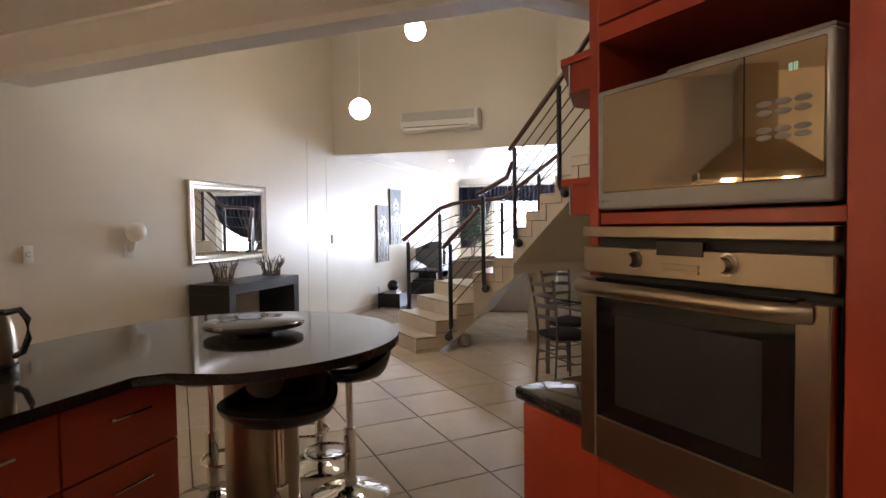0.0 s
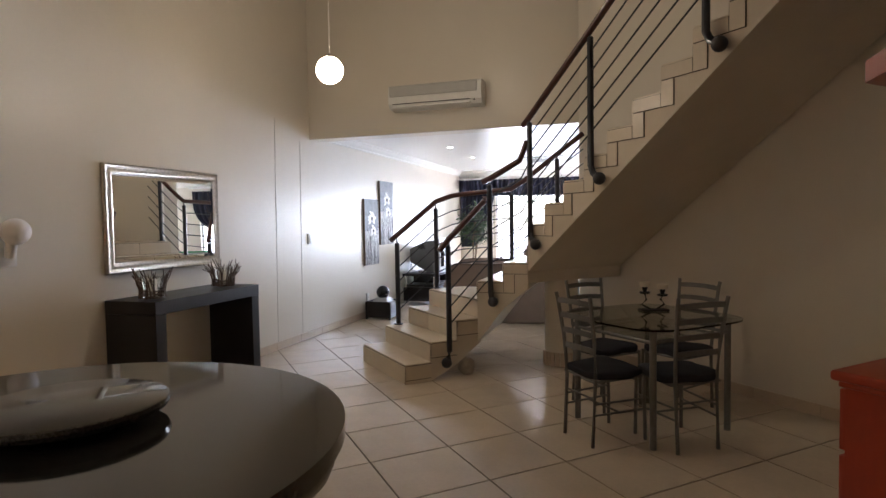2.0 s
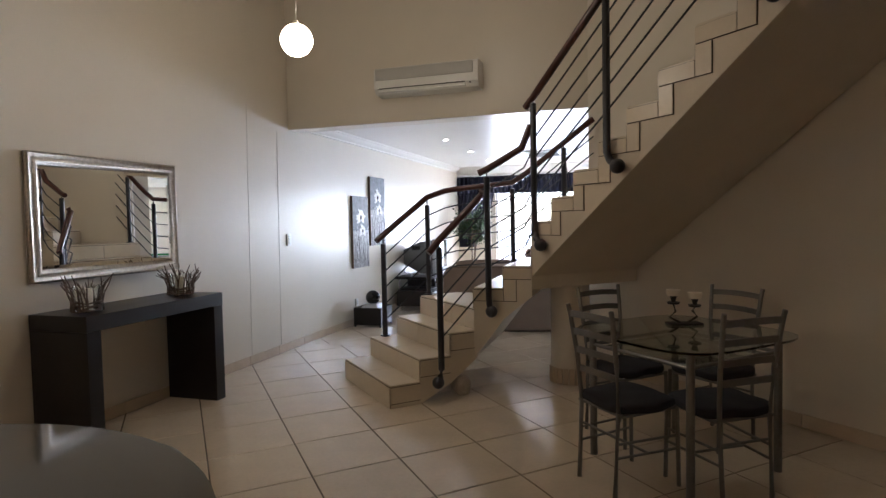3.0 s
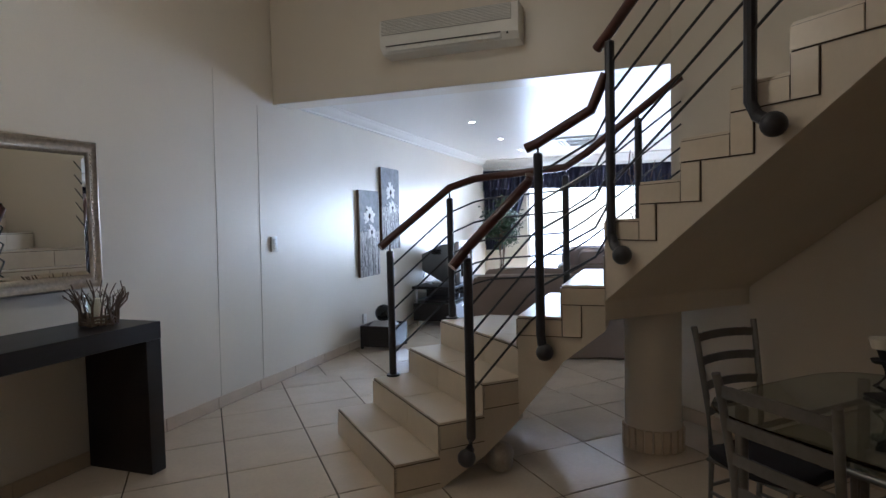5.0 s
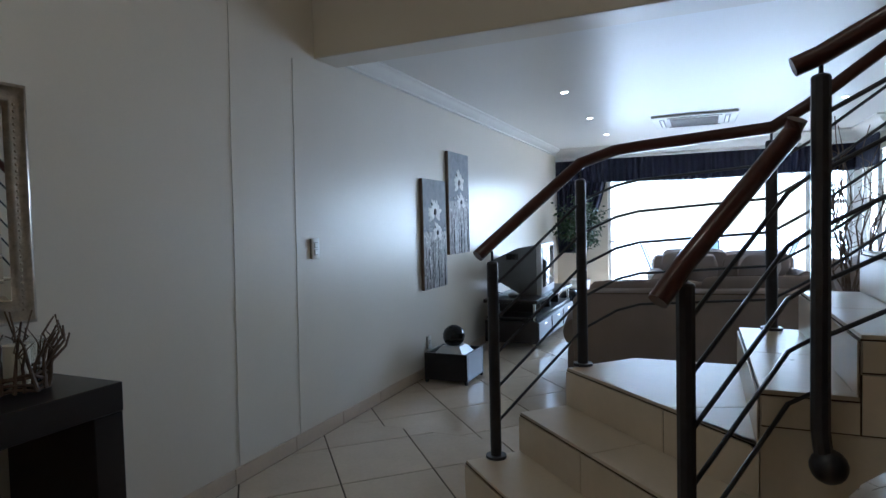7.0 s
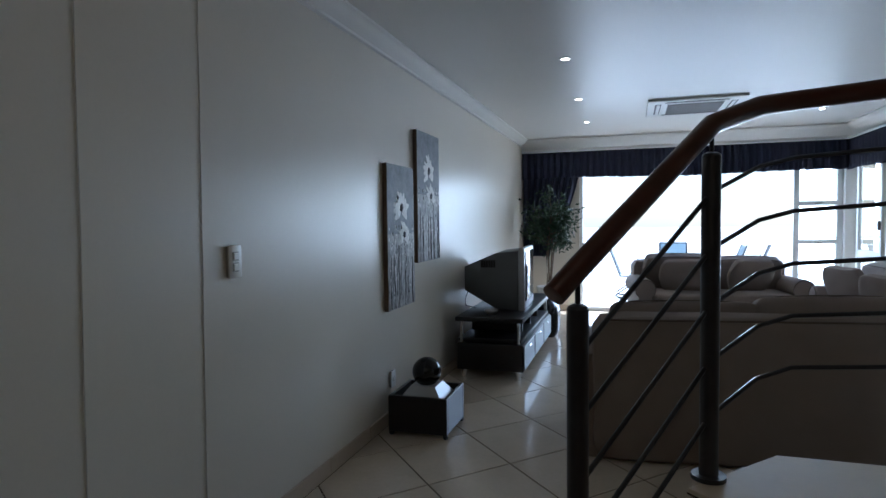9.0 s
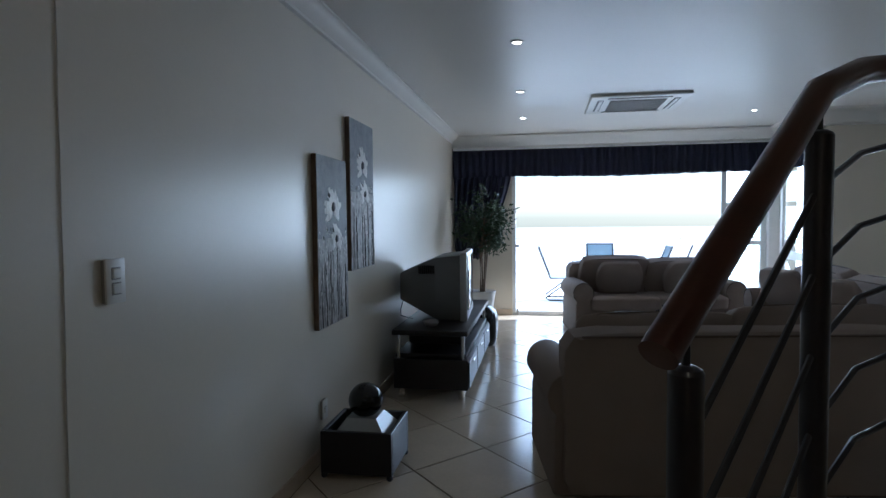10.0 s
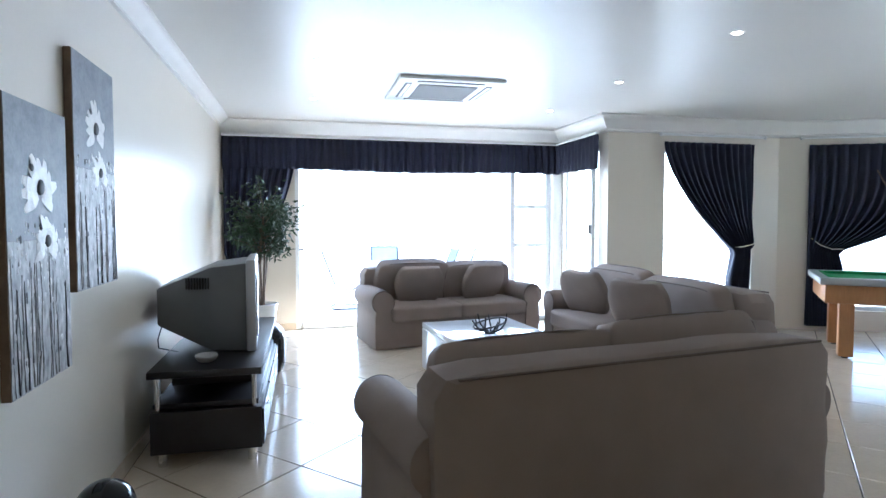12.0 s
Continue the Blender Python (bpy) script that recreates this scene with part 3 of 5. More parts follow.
def bar_stool(x, y, turn):
    t = thing("bar_stool", (x, y, 0), "black bucket bar stool on a chrome gas-lift pole", "bar stool", "stools round the bar", turn=turn)
    lo = B()
    lathe(lo, [(0.205, 0.0), (0.208, 0.008), (0.19, 0.018), (0.10, 0.034), (0.045, 0.05), (0.035, 0.06)], seg=40)
    part("base", lo, CHROME, t)
    part("pole", cyl(B(), (0, 0, 0.055), (0, 0, 0.36), 0.032, seg=20), CHROME, t)
    part("piston", cyl(B(), (0, 0, 0.36), (0, 0, 0.635), 0.019, seg=16), CHROME, t)
    bm = B()
    sweep(bm, [(0.12 + 0.115 * math.cos(a), 0.115 * math.sin(a), 0.25) for a in (2 * math.pi * i / 28 for i in range(28))], 0.0085, 8, closed=True)
    part("footrest", bm, CHROME, t)
    bm = B()
    # bucket: a round dish whose rim rises to a low back
    rings = []
    for k in range(9):
        f = k / 8
        ring = []
        for j in range(40):
            a = 2 * math.pi * j / 40
            back = max(0.0, -math.cos(a)) ** 1.3
            r = 0.04 + 0.185 * math.sin(f * math.pi / 2)
            z = 0.625 + 0.085 * (1 - math.cos(f * math.pi / 2)) + 0.10 * back * max(0, f - 0.55) / 0.45
            ring.append(bm.verts.new((r * math.cos(a) * 1.02, r * math.sin(a) * 1.1, z)))
        rings.append(ring)
    for k in range(9):
        f = 1 - k / 8
        ring = []
        for j in range(40):
            a = 2 * math.pi * j / 40
            back = max(0.0, -math.cos(a)) ** 1.3
            r = (0.04 + 0.185 * math.sin(f * math.pi / 2)) * 0.90
            z = 0.657 + 0.068 * (1 - math.cos(f * math.pi / 2)) + 0.10 * back * max(0, f - 0.55) / 0.45
            ring.append(bm.verts.new((r * math.cos(a) * 1.02, r * math.sin(a) * 1.1, z)))
        rings.append(ring)
    for a, b in zip(rings, rings[1:]):
        for j in range(40):
            bm.faces.new((a[j], a[(j + 1) % 40], b[(j + 1) % 40], b[j]))
    bm.faces.new(rings[0][::-1])
    bm.faces.new(rings[-1])
    part("seat", bm, LEATHER, t, "glossy black moulded seat")
    return t


st = bar_stool(-1.19, 2.97, 215)
for x, y, a in ((-1.16, 2.27, 265), (-1.86, 2.72, -20), (-1.54, 3.28, 265)):
    copy_thing(st, pose(x, y, 0, 0, 0, a))

# kettle
kt = thing("kettle", (-2.0, 1.725, 0.912), "steel kettle with a black handle on the worktop", "kettle")
bm = B()
lathe(bm, [(0.072, 0.022), (0.078, 0.03), (0.079, 0.10), (0.070, 0.17), (0.058, 0.205), (0.054, 0.21)], seg=32)
part("body", bm, STEEL, kt)
part("base", cyl(B(), (0, 0, 0), (0, 0, 0.022), 0.08, seg=32), BLACK, kt)
bm = B()
lathe(bm, [(0.054, 0.21), (0.05, 0.222), (0.015, 0.228), (0.012, 0.24), (0.0, 0.242)], seg=24)
part("lid", bm, BLACK, kt)
bm = B()
sweep(bm, [(0.05, 0.02, 0.215), (0.095, 0.04, 0.225), (0.118, 0.05, 0.19), (0.118, 0.05, 0.12), (0.10, 0.042, 0.07), (0.07, 0.03, 0.055)], 0.012, 10)
part("handle", bm, BLACK, kt)
bm = B()
sweep(bm, [(-0.065, -0.03, 0.15), (-0.09, -0.04, 0.18), (-0.10, -0.045, 0.20)], 0.02, 10, taper=0.011)
part("spout", bm, STEEL, kt)

# tall oven tower: local x runs along its face from the oven's edge, local y into it
TOWER = (0.122, 1.692)
tower = thing("oven_tower", (*TOWER, 0), "red lacquered tall cabinet housing an oven and microwave", "kitchen cabinet", turn=-45)
part("left_panel", box(B(), -0.004, 0.030, 0.002, 0.60, 0.0, 2.35, 0.003, 1), RED, tower)
part("right_panel", box(B(), 0.598, 0.90, -0.004, 0.60, 0.0, 2.35, 0.003, 1), RED, tower)
part("back_panel", box(B(), 0.030, 0.598, 0.57, 0.59, 0.0, 2.35), RED, tower)
part("lower_door", box(B(), 0.032, 0.596, 0.002, 0.022, 0.10, 0.84, 0.002, 1), RED, tower)
part("plinth", box(B(), 0.032, 0.596, 0.05, 0.07, 0.0, 0.098), BLACK, tower)
part("oven_shelf", box(B(), 0.030, 0.598, 0.008, 0.57, 1.424, 1.452, 0.002, 1), RED, tower)
part("niche_top", box(B(), 0.030, 0.598, 0.004, 0.57, 1.862, 1.90), RED, tower)
part("upper_door", box(B(), 0.032, 0.596, 0.0, 0.022, 1.904, 2.35, 0.002, 1), RED, tower)
part("floor_panel", box(B(), 0.030, 0.598, 0.024, 0.57, 0.843, 0.855), RED, tower)

oven = thing("oven", (*TOWER, 0), "built-in stainless steel oven with a black glass door", "oven", turn=-45)
part("cavity", box(B(), 0.034, 0.594, 0.003, 0.54, 0.858, 1.420), BLACK, oven)
part("top_trim", box(B(), 0.0, 0.592, -0.022, 0.0, 1.394, 1.420, 0.002, 1), STEEL, oven)
panel = part("control_panel", box(B(), 0.0, 0.592, -0.020, 0.0, 1.308, 1.372, 0.003, 1), STEEL, oven)
part("display", box(B(), 0.232, 0.348, -0.0225, -0.012, 1.358, 1.388, 0.001, 1), BLACKGLASS, panel)
part("badge", box(B(), 0.245, 0.338, -0.0235, -0.019, 1.334, 1.3415, 0.001, 1), STEEL, panel)
part("badge", box(B(), 0.245, 0.338, -0.0235, -0.019, 1.3225, 1.330, 0.001, 1), STEEL, panel)
for x in (0.172, 0.402):
    bm = B()
    cyl(bm, (x, -0.02, 1.346), (x, -0.030, 1.346), 0.019, 0.018, 28)
    cyl(bm, (x, -0.030, 1.346), (x, -0.046, 1.346), 0.0155, 0.0135, 28)
    k = part("knob", bm, STEEL, panel, "round steel knob")
    part("knob_collar", cyl(B(), (x, -0.019, 1.346), (x, -0.0225, 1.346), 0.022, seg=28), CHROME, k)
door = part("door", box(B(), 0.0535, 0.534, -0.030, 0.0, 0.862, 0.966, 0.003, 1), STEEL, oven)
part("door_side", box(B(), 0.0, 0.053, -0.030, 0.0, 0.862, 1.298, 0.003, 1), STEEL, door)
part("door_side", box(B(), 0.5345, 0.592, -0.030, 0.0, 0.862, 1.292, 0.003, 1), STEEL, door)
part("door_glass", box(B(), 0.052, 0.5355, -0.026, -0.002, 0.960, 1.297), BLACKGLASS, door, "black glass window")
part("inner_window", box(B(), 0.115, 0.475, -0.0268, -0.0255, 1.005, 1.215, 0.0005, 1), BLACK, door)
bm = B()
sweep(bm, [(0.014, -0.03, 1.276), (0.016, -0.048, 1.276), (0.045, -0.060, 1.276), (0.30, -0.064, 1.276), (0.49, -0.058, 1.275), (0.545, -0.046, 1.275), (0.562, -0.03, 1.275)], 0.010, 14)
for v in bm.verts:
    v.co.z = 1.276 + (v.co.z - 1.276) * 1.75
part("handle", bm, STEEL, door, "broad curved steel bar handle")

mw = thing("microwave", (*TOWER, 1.4525), "silver microwave with a mirrored glass front", "microwave", turn=-45)
part("case", box(B(), 0.045, 0.575, 0.03, 0.42, 0.012, 0.282, 0.008), SILVERPL, mw)
part("front_frame", box(B(), 0.040, 0.582, -0.012, 0.03, 0.006, 0.288, 0.009, 3), SILVERPL, mw)
part("mirror_glass", box(B(), 0.062, 0.572, -0.016, -0.010, 0.046, 0.274, 0.002, 1), MWGLASS, mw)
# raised black line stands in for the dark gap beside the door
part("door_gap_shade", box(B(), 0.428, 0.4295, -0.0175, -0.015, 0.048, 0.272), BLACK, mw)
part("door_lip", box(B(), 0.43, 0.572, -0.0185, -0.015, 0.046, 0.0475), BLACK, mw)
for zc in (0.176, 0.160, 0.130, 0.117):
    for c in range(3):
        bm = B()
        lathe(bm, [(0.0145, 0.0), (0.0145, 0.0018), (0.012, 0.0026)], seg=16)
        bm.transform(Matrix.Translation((0.468 + 0.034 * c, -0.0158, zc + 0.004)) @ pose(0, 0, 0, 90) @ Matrix.Diagonal((1, 0.38, 1, 1)))
        part("button", bm, GREYPLASTIC, mw)
for x in (0.512, 0.521):
    bm = B()
    for z in (0.228, 0.234, 0.240):
        box(bm, x, x + 0.005, -0.0182, -0.016, z, z + 0.0012)
    for z in (0.2288, 0.2348):
        box(bm, x, x + 0.001, -0.0182, -0.016, z, z + 0.005)
        box(bm, x + 0.004, x + 0.005, -0.0182, -0.016, z, z + 0.005)
    part("clock_digit", bm, DIAL, mw, "glowing green clock digit")
part("maker_mark", cyl(B(), (0.060, -0.010, 0.026), (0.060, -0.0135, 0.026), 0.005, seg=16), GREYPLASTIC, mw)
part("maker_mark", box(B(), 0.068, 0.080, -0.0135, -0.010, 0.023, 0.029, 0.0005, 1), GREYPLASTIC, mw)
for x in (0.09, 0.53):
    for y in (0.08, 0.36):
        part("foot", cyl(B(), (x, y, 0), (x, y, 0.012), 0.015, seg=12), BLACK, mw)
tr = thing("baking_tray", (*TOWER, 1.4525), "dark grey tray lying on the microwave", "tray", turn=-45)
bm = B()
box(bm, 0.20, 0.55, 0.05, 0.38, 0.2885, 0.296, 0.003)
part("pan", bm, GREYPLASTIC, tr)
bm = B()
sweep(bm, [(0.205, 0.055, 0.306), (0.545, 0.055, 0.306), (0.545, 0.375, 0.306), (0.205, 0.375, 0.306)], 0.0075, 8, closed=True)
part("rim", bm, GREYPLASTIC, tr)
bm = B()
cyl(bm, (0.165, 0.09, 0.304), (0.20, 0.09, 0.304), 0.008, seg=12)
ball(bm, (0.16, 0.09, 0.304), 0.0145, 14)
part("grip", bm, CHROME, tr, "chrome knob grip")

# low counter beside the tower
ct = thing("end_cabinet", (*uv(1.35, -1.12), 0), "orange red base cabinet beside the oven tower", "kitchen cabinet", turn=-45)
part("carcass", box(B(), -0.375, 0.0, 0.02, 0.50, 0.0, 0.868), RED, ct)
d = part("door", box(B(), -0.372, -0.004, 0.0, 0.02, 0.10, 0.865, 0.002, 1), RED, ct)
bm = B()
cyl(bm, (-0.385, 0.10, 0.45), (-0.385, 0.10, 0.80), 0.006, seg=10)
cyl(bm, (-0.385, 0.10, 0.47), (-0.37, 0.10, 0.47), 0.004, seg=8)
cyl(bm, (-0.385, 0.10, 0.78), (-0.37, 0.10, 0.78), 0.004, seg=8)
part("handle", bm, CHROME, ct, "chrome bar handle")
bm = B()
box(bm, -0.41, 0.0, -0.01, 0.52, 0.870, 0.912, 0.012, 3)
wt = solid("end_worktop", bm, GRANITE, "polished black granite top of the end cabinet", "worktop")
wt.matrix_basis = pose(*uv(1.35, -1.12), 0, 0, 0, -45)

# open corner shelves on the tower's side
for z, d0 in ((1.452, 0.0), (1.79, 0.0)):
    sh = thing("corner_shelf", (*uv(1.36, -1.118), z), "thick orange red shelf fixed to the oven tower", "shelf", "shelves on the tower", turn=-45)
    bm = B()
    prism(bm, [(-0.003, 0.0), (-0.003, 0.46), (-0.37, 0.46), (-0.37, 0.168), (-0.197, 0.0)][::-1], 0.080, 0.100, 0.002)
    part("board", bm, RED, sh)
    bm = B()
    prism(bm, [(-0.003, 0.012), (-0.003, 0.44), (-0.32, 0.44), (-0.32, 0.16), (-0.167, 0.012)][::-1], 0.0, 0.080)
    part("apron", bm, RED, sh)
    # two thin white strips over the chamfered end, a narrow gap between them
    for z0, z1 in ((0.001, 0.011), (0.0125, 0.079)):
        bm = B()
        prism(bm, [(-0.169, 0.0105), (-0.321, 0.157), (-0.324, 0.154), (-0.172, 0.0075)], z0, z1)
        part("end_strip", bm, GLOSSWHITE, sh, "white strip on the chamfered shelf end")

# second red cabinet by the dining corner
rc = thing("sideboard", (*uv(3.02, -2.34), 0), "orange red side cabinet with drawers and a moulded top", "cabinet", turn=-45)
part("body", box(B(), 0.035, 0.62, 0.035, 0.86, 0.0, 0.862), RED, rc)
part("top", box(B(), 0.0, 0.64, 0.0, 0.88, 0.864, 0.90, 0.012, 3), RED, rc)
part("moulding", box(B(), 0.018, 0.63, 0.018, 0.87, 0.842, 0.8625, 0.008, 2), RED, rc)
for a, b in ((0.06, 0.36), (0.38, 0.60), (0.62, 0.83)):
    dd = part("drawer_front", box(B(), 0.008, 0.034, 0.05, 0.84, a, b, 0.004), RED, rc)
    for y in (0.25, 0.64):
        part("knob", ball(B(), (-0.004, y, (a + b) / 2), 0.014, 12), CHROME, dd)

# cooker hood behind the start of the walk
hd = thing("cooker_hood", (XL + 0.26, 0.58, 0.14), "stainless steel chimney cooker hood with lit lamps", "cooker hood", turn=90)
part("rim", box(B(), -0.46, 0.46, -0.25, 0.25, 1.62, 1.68, 0.004, 1), STEEL, hd)
bm = B()
a = [bm.verts.new(p) for p in ((-0.46, -0.25, 1.68), (0.46, -0.25, 1.68), (0.46, 0.25, 1.68), (-0.46, 0.25, 1.68))]
b = [bm.verts.new(p) for p in ((-0.15, -0.05, 1.96), (0.15, -0.05, 1.96), (0.15, 0.25, 1.96), (-0.15, 0.25, 1.96))]
for i in range(4):
    bm.faces.new((a[i], a[(i + 1) % 4], b[(i + 1) % 4], b[i]))
bm.faces.new(b)
part("canopy", bm, STEEL, hd, smooth=None)
part("chimney", box(B(), -0.14, 0.14, -0.04, 0.25, 1.96, HK - 0.14), STEEL, hd)
for x in (-0.22, 0.22):
    part("lamp", cyl(B(), (x, -0.08, 1.612), (x, -0.08, 1.62), 0.05, seg=20), HOODON, hd, "lit warm hood lamp")
for x, y in ((-0.2, -0.6), (-2.4, -0.9), (0.5, -1.6)):
    dl = thing("downlight", (x, y, HK), "small round recessed downlight with white rim", "downlight", "downlights in the kitchen")
    bm = B()
    lathe(bm, [(0.030, 0.002), (0.030, -0.006), (0.044, -0.006), (0.047, 0.0), (0.047, 0.002)], seg=28)
    part("rim", bm, CORN, dl)
    part("lens", cyl(B(), (0, 0, -0.001), (0, 0, -0.0045), 0.029, seg=24), DOWNON, dl, "lit lens")

# ---- hall: console, mirror, lamps ----
cn = thing("console_table", (-3.70, 5.62, 0), "chunky dark espresso wooden console table", "console table")
part("top", box(B(), -0.235, 0.24, -0.635, 0.635, 0.765, 0.865, 0.003, 1), ESPRESSO, cn)
for s in (-1, 1):
    part("leg", box(B(), -0.235, 0.238, s * 0.633 - (0.105 if s > 0 else 0), s * 0.633 + (0.105 if s < 0 else 0), 0.0, 0.764, 0.003, 1), ESPRESSO, cn)

mr = thing("wall_mirror", (XL + 0.03, 5.62, 1.482), "wall mirror in an antique silver moulded frame", "mirror", turn=-2.7)
HY, HZ, FW = 0.612, 0.424, 0.085
bm = B()
prof = [(0.0, 0.004), (0.0, 0.032), (0.012, 0.040), (0.022, 0.034), (0.040, 0.030), (0.052, 0.036), (0.066, 0.030), (0.076, 0.022), (0.085, 0.016), (0.085, 0.008)]
rings = []
for sy, sz in ((-1, -1), (1, -1), (1, 1), (-1, 1)):
    rings.append([bm.verts.new((d, sy * (HY - w), sz * (HZ - w))) for w, d in prof])
for i in range(4):
    a, b = rings[i], rings[(i + 1) % 4]
    for j in range(len(prof) - 1):
        bm.faces.new((a[j], a[j + 1], b[j + 1], b[j]))
part("frame", bm, SILVERFRAME, mr, "antique silver moulded frame", smooth=60)
for i in range(64):
    ob = part("bead", ball(B(), (0.036, 0, 0), 0.006, 6), SILVERFRAME, mr) if i == 0 else None
    if i == 0:
        bead = ob
        bead.location = (0, -HY + 0.046, -HZ + 0.05)
    else:
        ob = new("bead", bead.data)
        ob.parent = mr
        k = i / 64
        ob.location = (0, (HY - 0.046) if i % 2 else (-HY + 0.046), -HZ + 0.05 + (2 * HZ - 0.1) * (i // 2) / 32)
g = part("glass", box(B(), 0.006, 0.010, -HY + FW + 0.022, HY - FW - 0.022, -HZ + FW + 0.022, HZ - FW - 0.022), MIRROR, mr, "clear mirror glass")
bm = B()
o, i_ = (HY - FW + 0.001, HZ - FW + 0.001), (HY - FW - 0.022, HZ - FW - 0.022)
for k in range(4):
    c = [(-1, -1), (1, -1), (1, 1), (-1, 1)]
    (a, b), (c2, d2) = c[k], c[(k + 1) % 4]
    f = [bm.verts.new(p) for p in ((0.0075, a * o[0], b * o[1]), (0.0075, c2 * o[0], d2 * o[1]), (0.010, c2 * i_[0], d2 * i_[1]), (0.010, a * i_[0], b * i_[1]))]
    bm.faces.new(f)
part("bevel", bm, MIRROR, g, "bevelled mirror edge", smooth=None)
g.matrix_basis = pose(0.010, 0, 0, 0, 0, -2.3)


def twig_holder(x, y, seed):
    rnd = random.Random(seed)
    t = thing("twig_candle_holder", (x, y, 0.866), "glass candle cup wrapped in grey driftwood twigs", "candle holder", "twig holders on the console")
    bm = B()
    lathe(bm, [(0.050, 0.0), (0.064, 0.01), (0.074, 0.09), (0.082, 0.165), (0.078, 0.165), (0.070, 0.09), (0.058, 0.018), (0.0, 0.016)], seg=28)
    gl = part("cup", bm, CLEAR, t, "clear glass cup")
    gl.visible_shadow = False
    part("candle", cyl(B(), (0, 0, 0.018), (0, 0, 0.15), 0.038, seg=24), CANDLE, t, "ivory pillar candle")
    for i in range(26):
        a = rnd.uniform(0, 2 * math.pi)
        r = 0.080 + rnd.uniform(0, 0.015)
        lean = rnd.uniform(-0.6, 0.6)
        h = rnd.uniform(0.15, 0.24)
        pts = []
        for k in range(5):
            f = k / 4
            rr = r + 0.060 * f * f * rnd.uniform(0.4, 1.5) - 0.006 * math.sin(f * 3)
            pts.append((rr * math.cos(a + lean * f) + rnd.uniform(-0.004, 0.004), rr * math.sin(a + lean * f) + rnd.uniform(-0.004, 0.004), 0.005 + h * f))
        bm = B()
        sweep(bm, pts, rnd.uniform(0.0045, 0.0085), 6, taper=0.003)
        b = Vector(pts[2])
        sweep(bm, [b, b + Vector((rnd.uniform(-0.03, 0.03), rnd.uniform(-0.03, 0.03), 0.035)), b + Vector((rnd.uniform(-0.05, 0.05), rnd.uniform(-0.05, 0.05), 0.075))], 0.0032, 5, taper=0.0016)
        part("twig", bm, TWIG, t)
    bm = B()
    for z in (0.012, 0.03, 0.045, 0.06):
        sweep(bm, [((0.084 + rnd.uniform(-0.006, 0.012)) * math.cos(q), (0.084 + rnd.uniform(-0.006, 0.012)) * math.sin(q), z + rnd.uniform(-0.01, 0.01)) for q in (2 * math.pi * i / 16 for i in range(16))], 0.0055, 6, closed=True)
    part("twig_band", bm, TWIG, t)


twig_holder(-3.66, 5.17, 3)
twig_holder(-3.70, 6.06, 8)


def switch_plate(x, y, z, w, h, label, buttons=2, sockets=False):
    t = thing("light_switch" if not sockets else "wall_socket", (x, y, z), label, "switch" if not sockets else "socket")
    part("back_box", box(B(), 0.0, 0.012, -w / 2 + 0.004, w / 2 - 0.004, -h / 2 + 0.004, h / 2 - 0.004), GREYPLASTIC, t)
    part("plate", box(B(), 0.012, 0.020, -w / 2, w / 2, -h / 2, h / 2, 0.003), PLASTIC, t)
    for i in range(buttons):
        zc = (i - (buttons - 1) / 2) * h * 0.34
        # grey slab just proud of the plate paints the shade round the rocker
        part("rocker", box(B(), 0.019, 0.026, -w * 0.2, w * 0.2, zc - h * 0.11, zc + h * 0.11, 0.002, 1), PLASTIC, part("rocker_recess", box(B(), 0.0195, 0.0208, -w * 0.24, w * 0.24, zc - h * 0.14, zc + h * 0.14), GREYPLASTIC, t))
    return t


switch_plate(XL, 8.03, 1.238, 0.082, 0.135, "white switch plate with two rockers on the wall")
switch_plate(XL, 3.36, 1.25, 0.075, 0.125, "white blank switch plate on the kitchen end of the wall", 1)
switch_plate(XL, 9.72, 0.30, 0.075, 0.115, "white wall socket above the skirting", 1, True)

nl = thing("plug_in_globe", (XL, 4.28, 1.235), "milky plastic globe light plugged into the wall", "night light")
part("socket_plate", box(B(), 0.0, 0.012, -0.06, 0.06, -0.06, 0.06, 0.004), PLASTIC, nl)
part("stem", cyl(B(), (0.03, 0, 0.0), (0.05, 0, 0.10), 0.03, 0.035, 20), PLASTIC, nl)
part("globe", ball(B(), (0.09, 0, 0.165), 0.085, 28), OPAL, nl)

for x, y, z in ((-2.39, 5.73, 2.621), (-1.85, 5.93, 3.42)):
    gp = thing("pendant_globe", (x, y, z), "lit opal glass globe pendant on a thin cord", "pendant lamp", "globe pendants")
    part("globe", ball(B(), (0, 0, 0), 0.105, 32), LAMPON, gp, "lit opal glass globe")
    part("cap", cyl(B(), (0, 0, 0.100), (0, 0, 0.125), 0.026, 0.018, 20), CHROME, gp)
    part("cord", cyl(B(), (0, 0, 0.12), (0, 0, HT - z), 0.0025, seg=6), PLASTIC, gp)
    part("ceiling_cup", cyl(B(), (0, 0, HT - z - 0.03), (0, 0, HT - z), 0.05, seg=24), PLASTIC, gp)

ac = thing("wall_air_conditioner", (-2.24, 8.1, 2.857), "white split air conditioner on the bulkhead", "air conditioner")
bm = B()
prof = [(0.0, -0.135), (-0.16, -0.125), (-0.205, -0.08), (-0.215, 0.02), (-0.205, 0.12), (-0.17, 0.138), (0.0, 0.138)]
vs = [[bm.verts.new((x, y, z)) for y, z in prof] for x in (-0.55, 0.55)]
for j in range(len(prof)):
    k = (j + 1) % len(prof)
    bm.faces.new((vs[0][j], vs[0][k], vs[1][k], vs[1][j]))
bm.faces.new(vs[0])
bm.faces.new(vs[1][::-1])
part("case", bm, PLASTIC, ac)
bm = B()
box(bm, -0.53, 0.50, -0.222, -0.205, 0.005, 0.118, 0.002, 1)
part("grille", bm, GREYPLASTIC, ac, "grey intake grille")
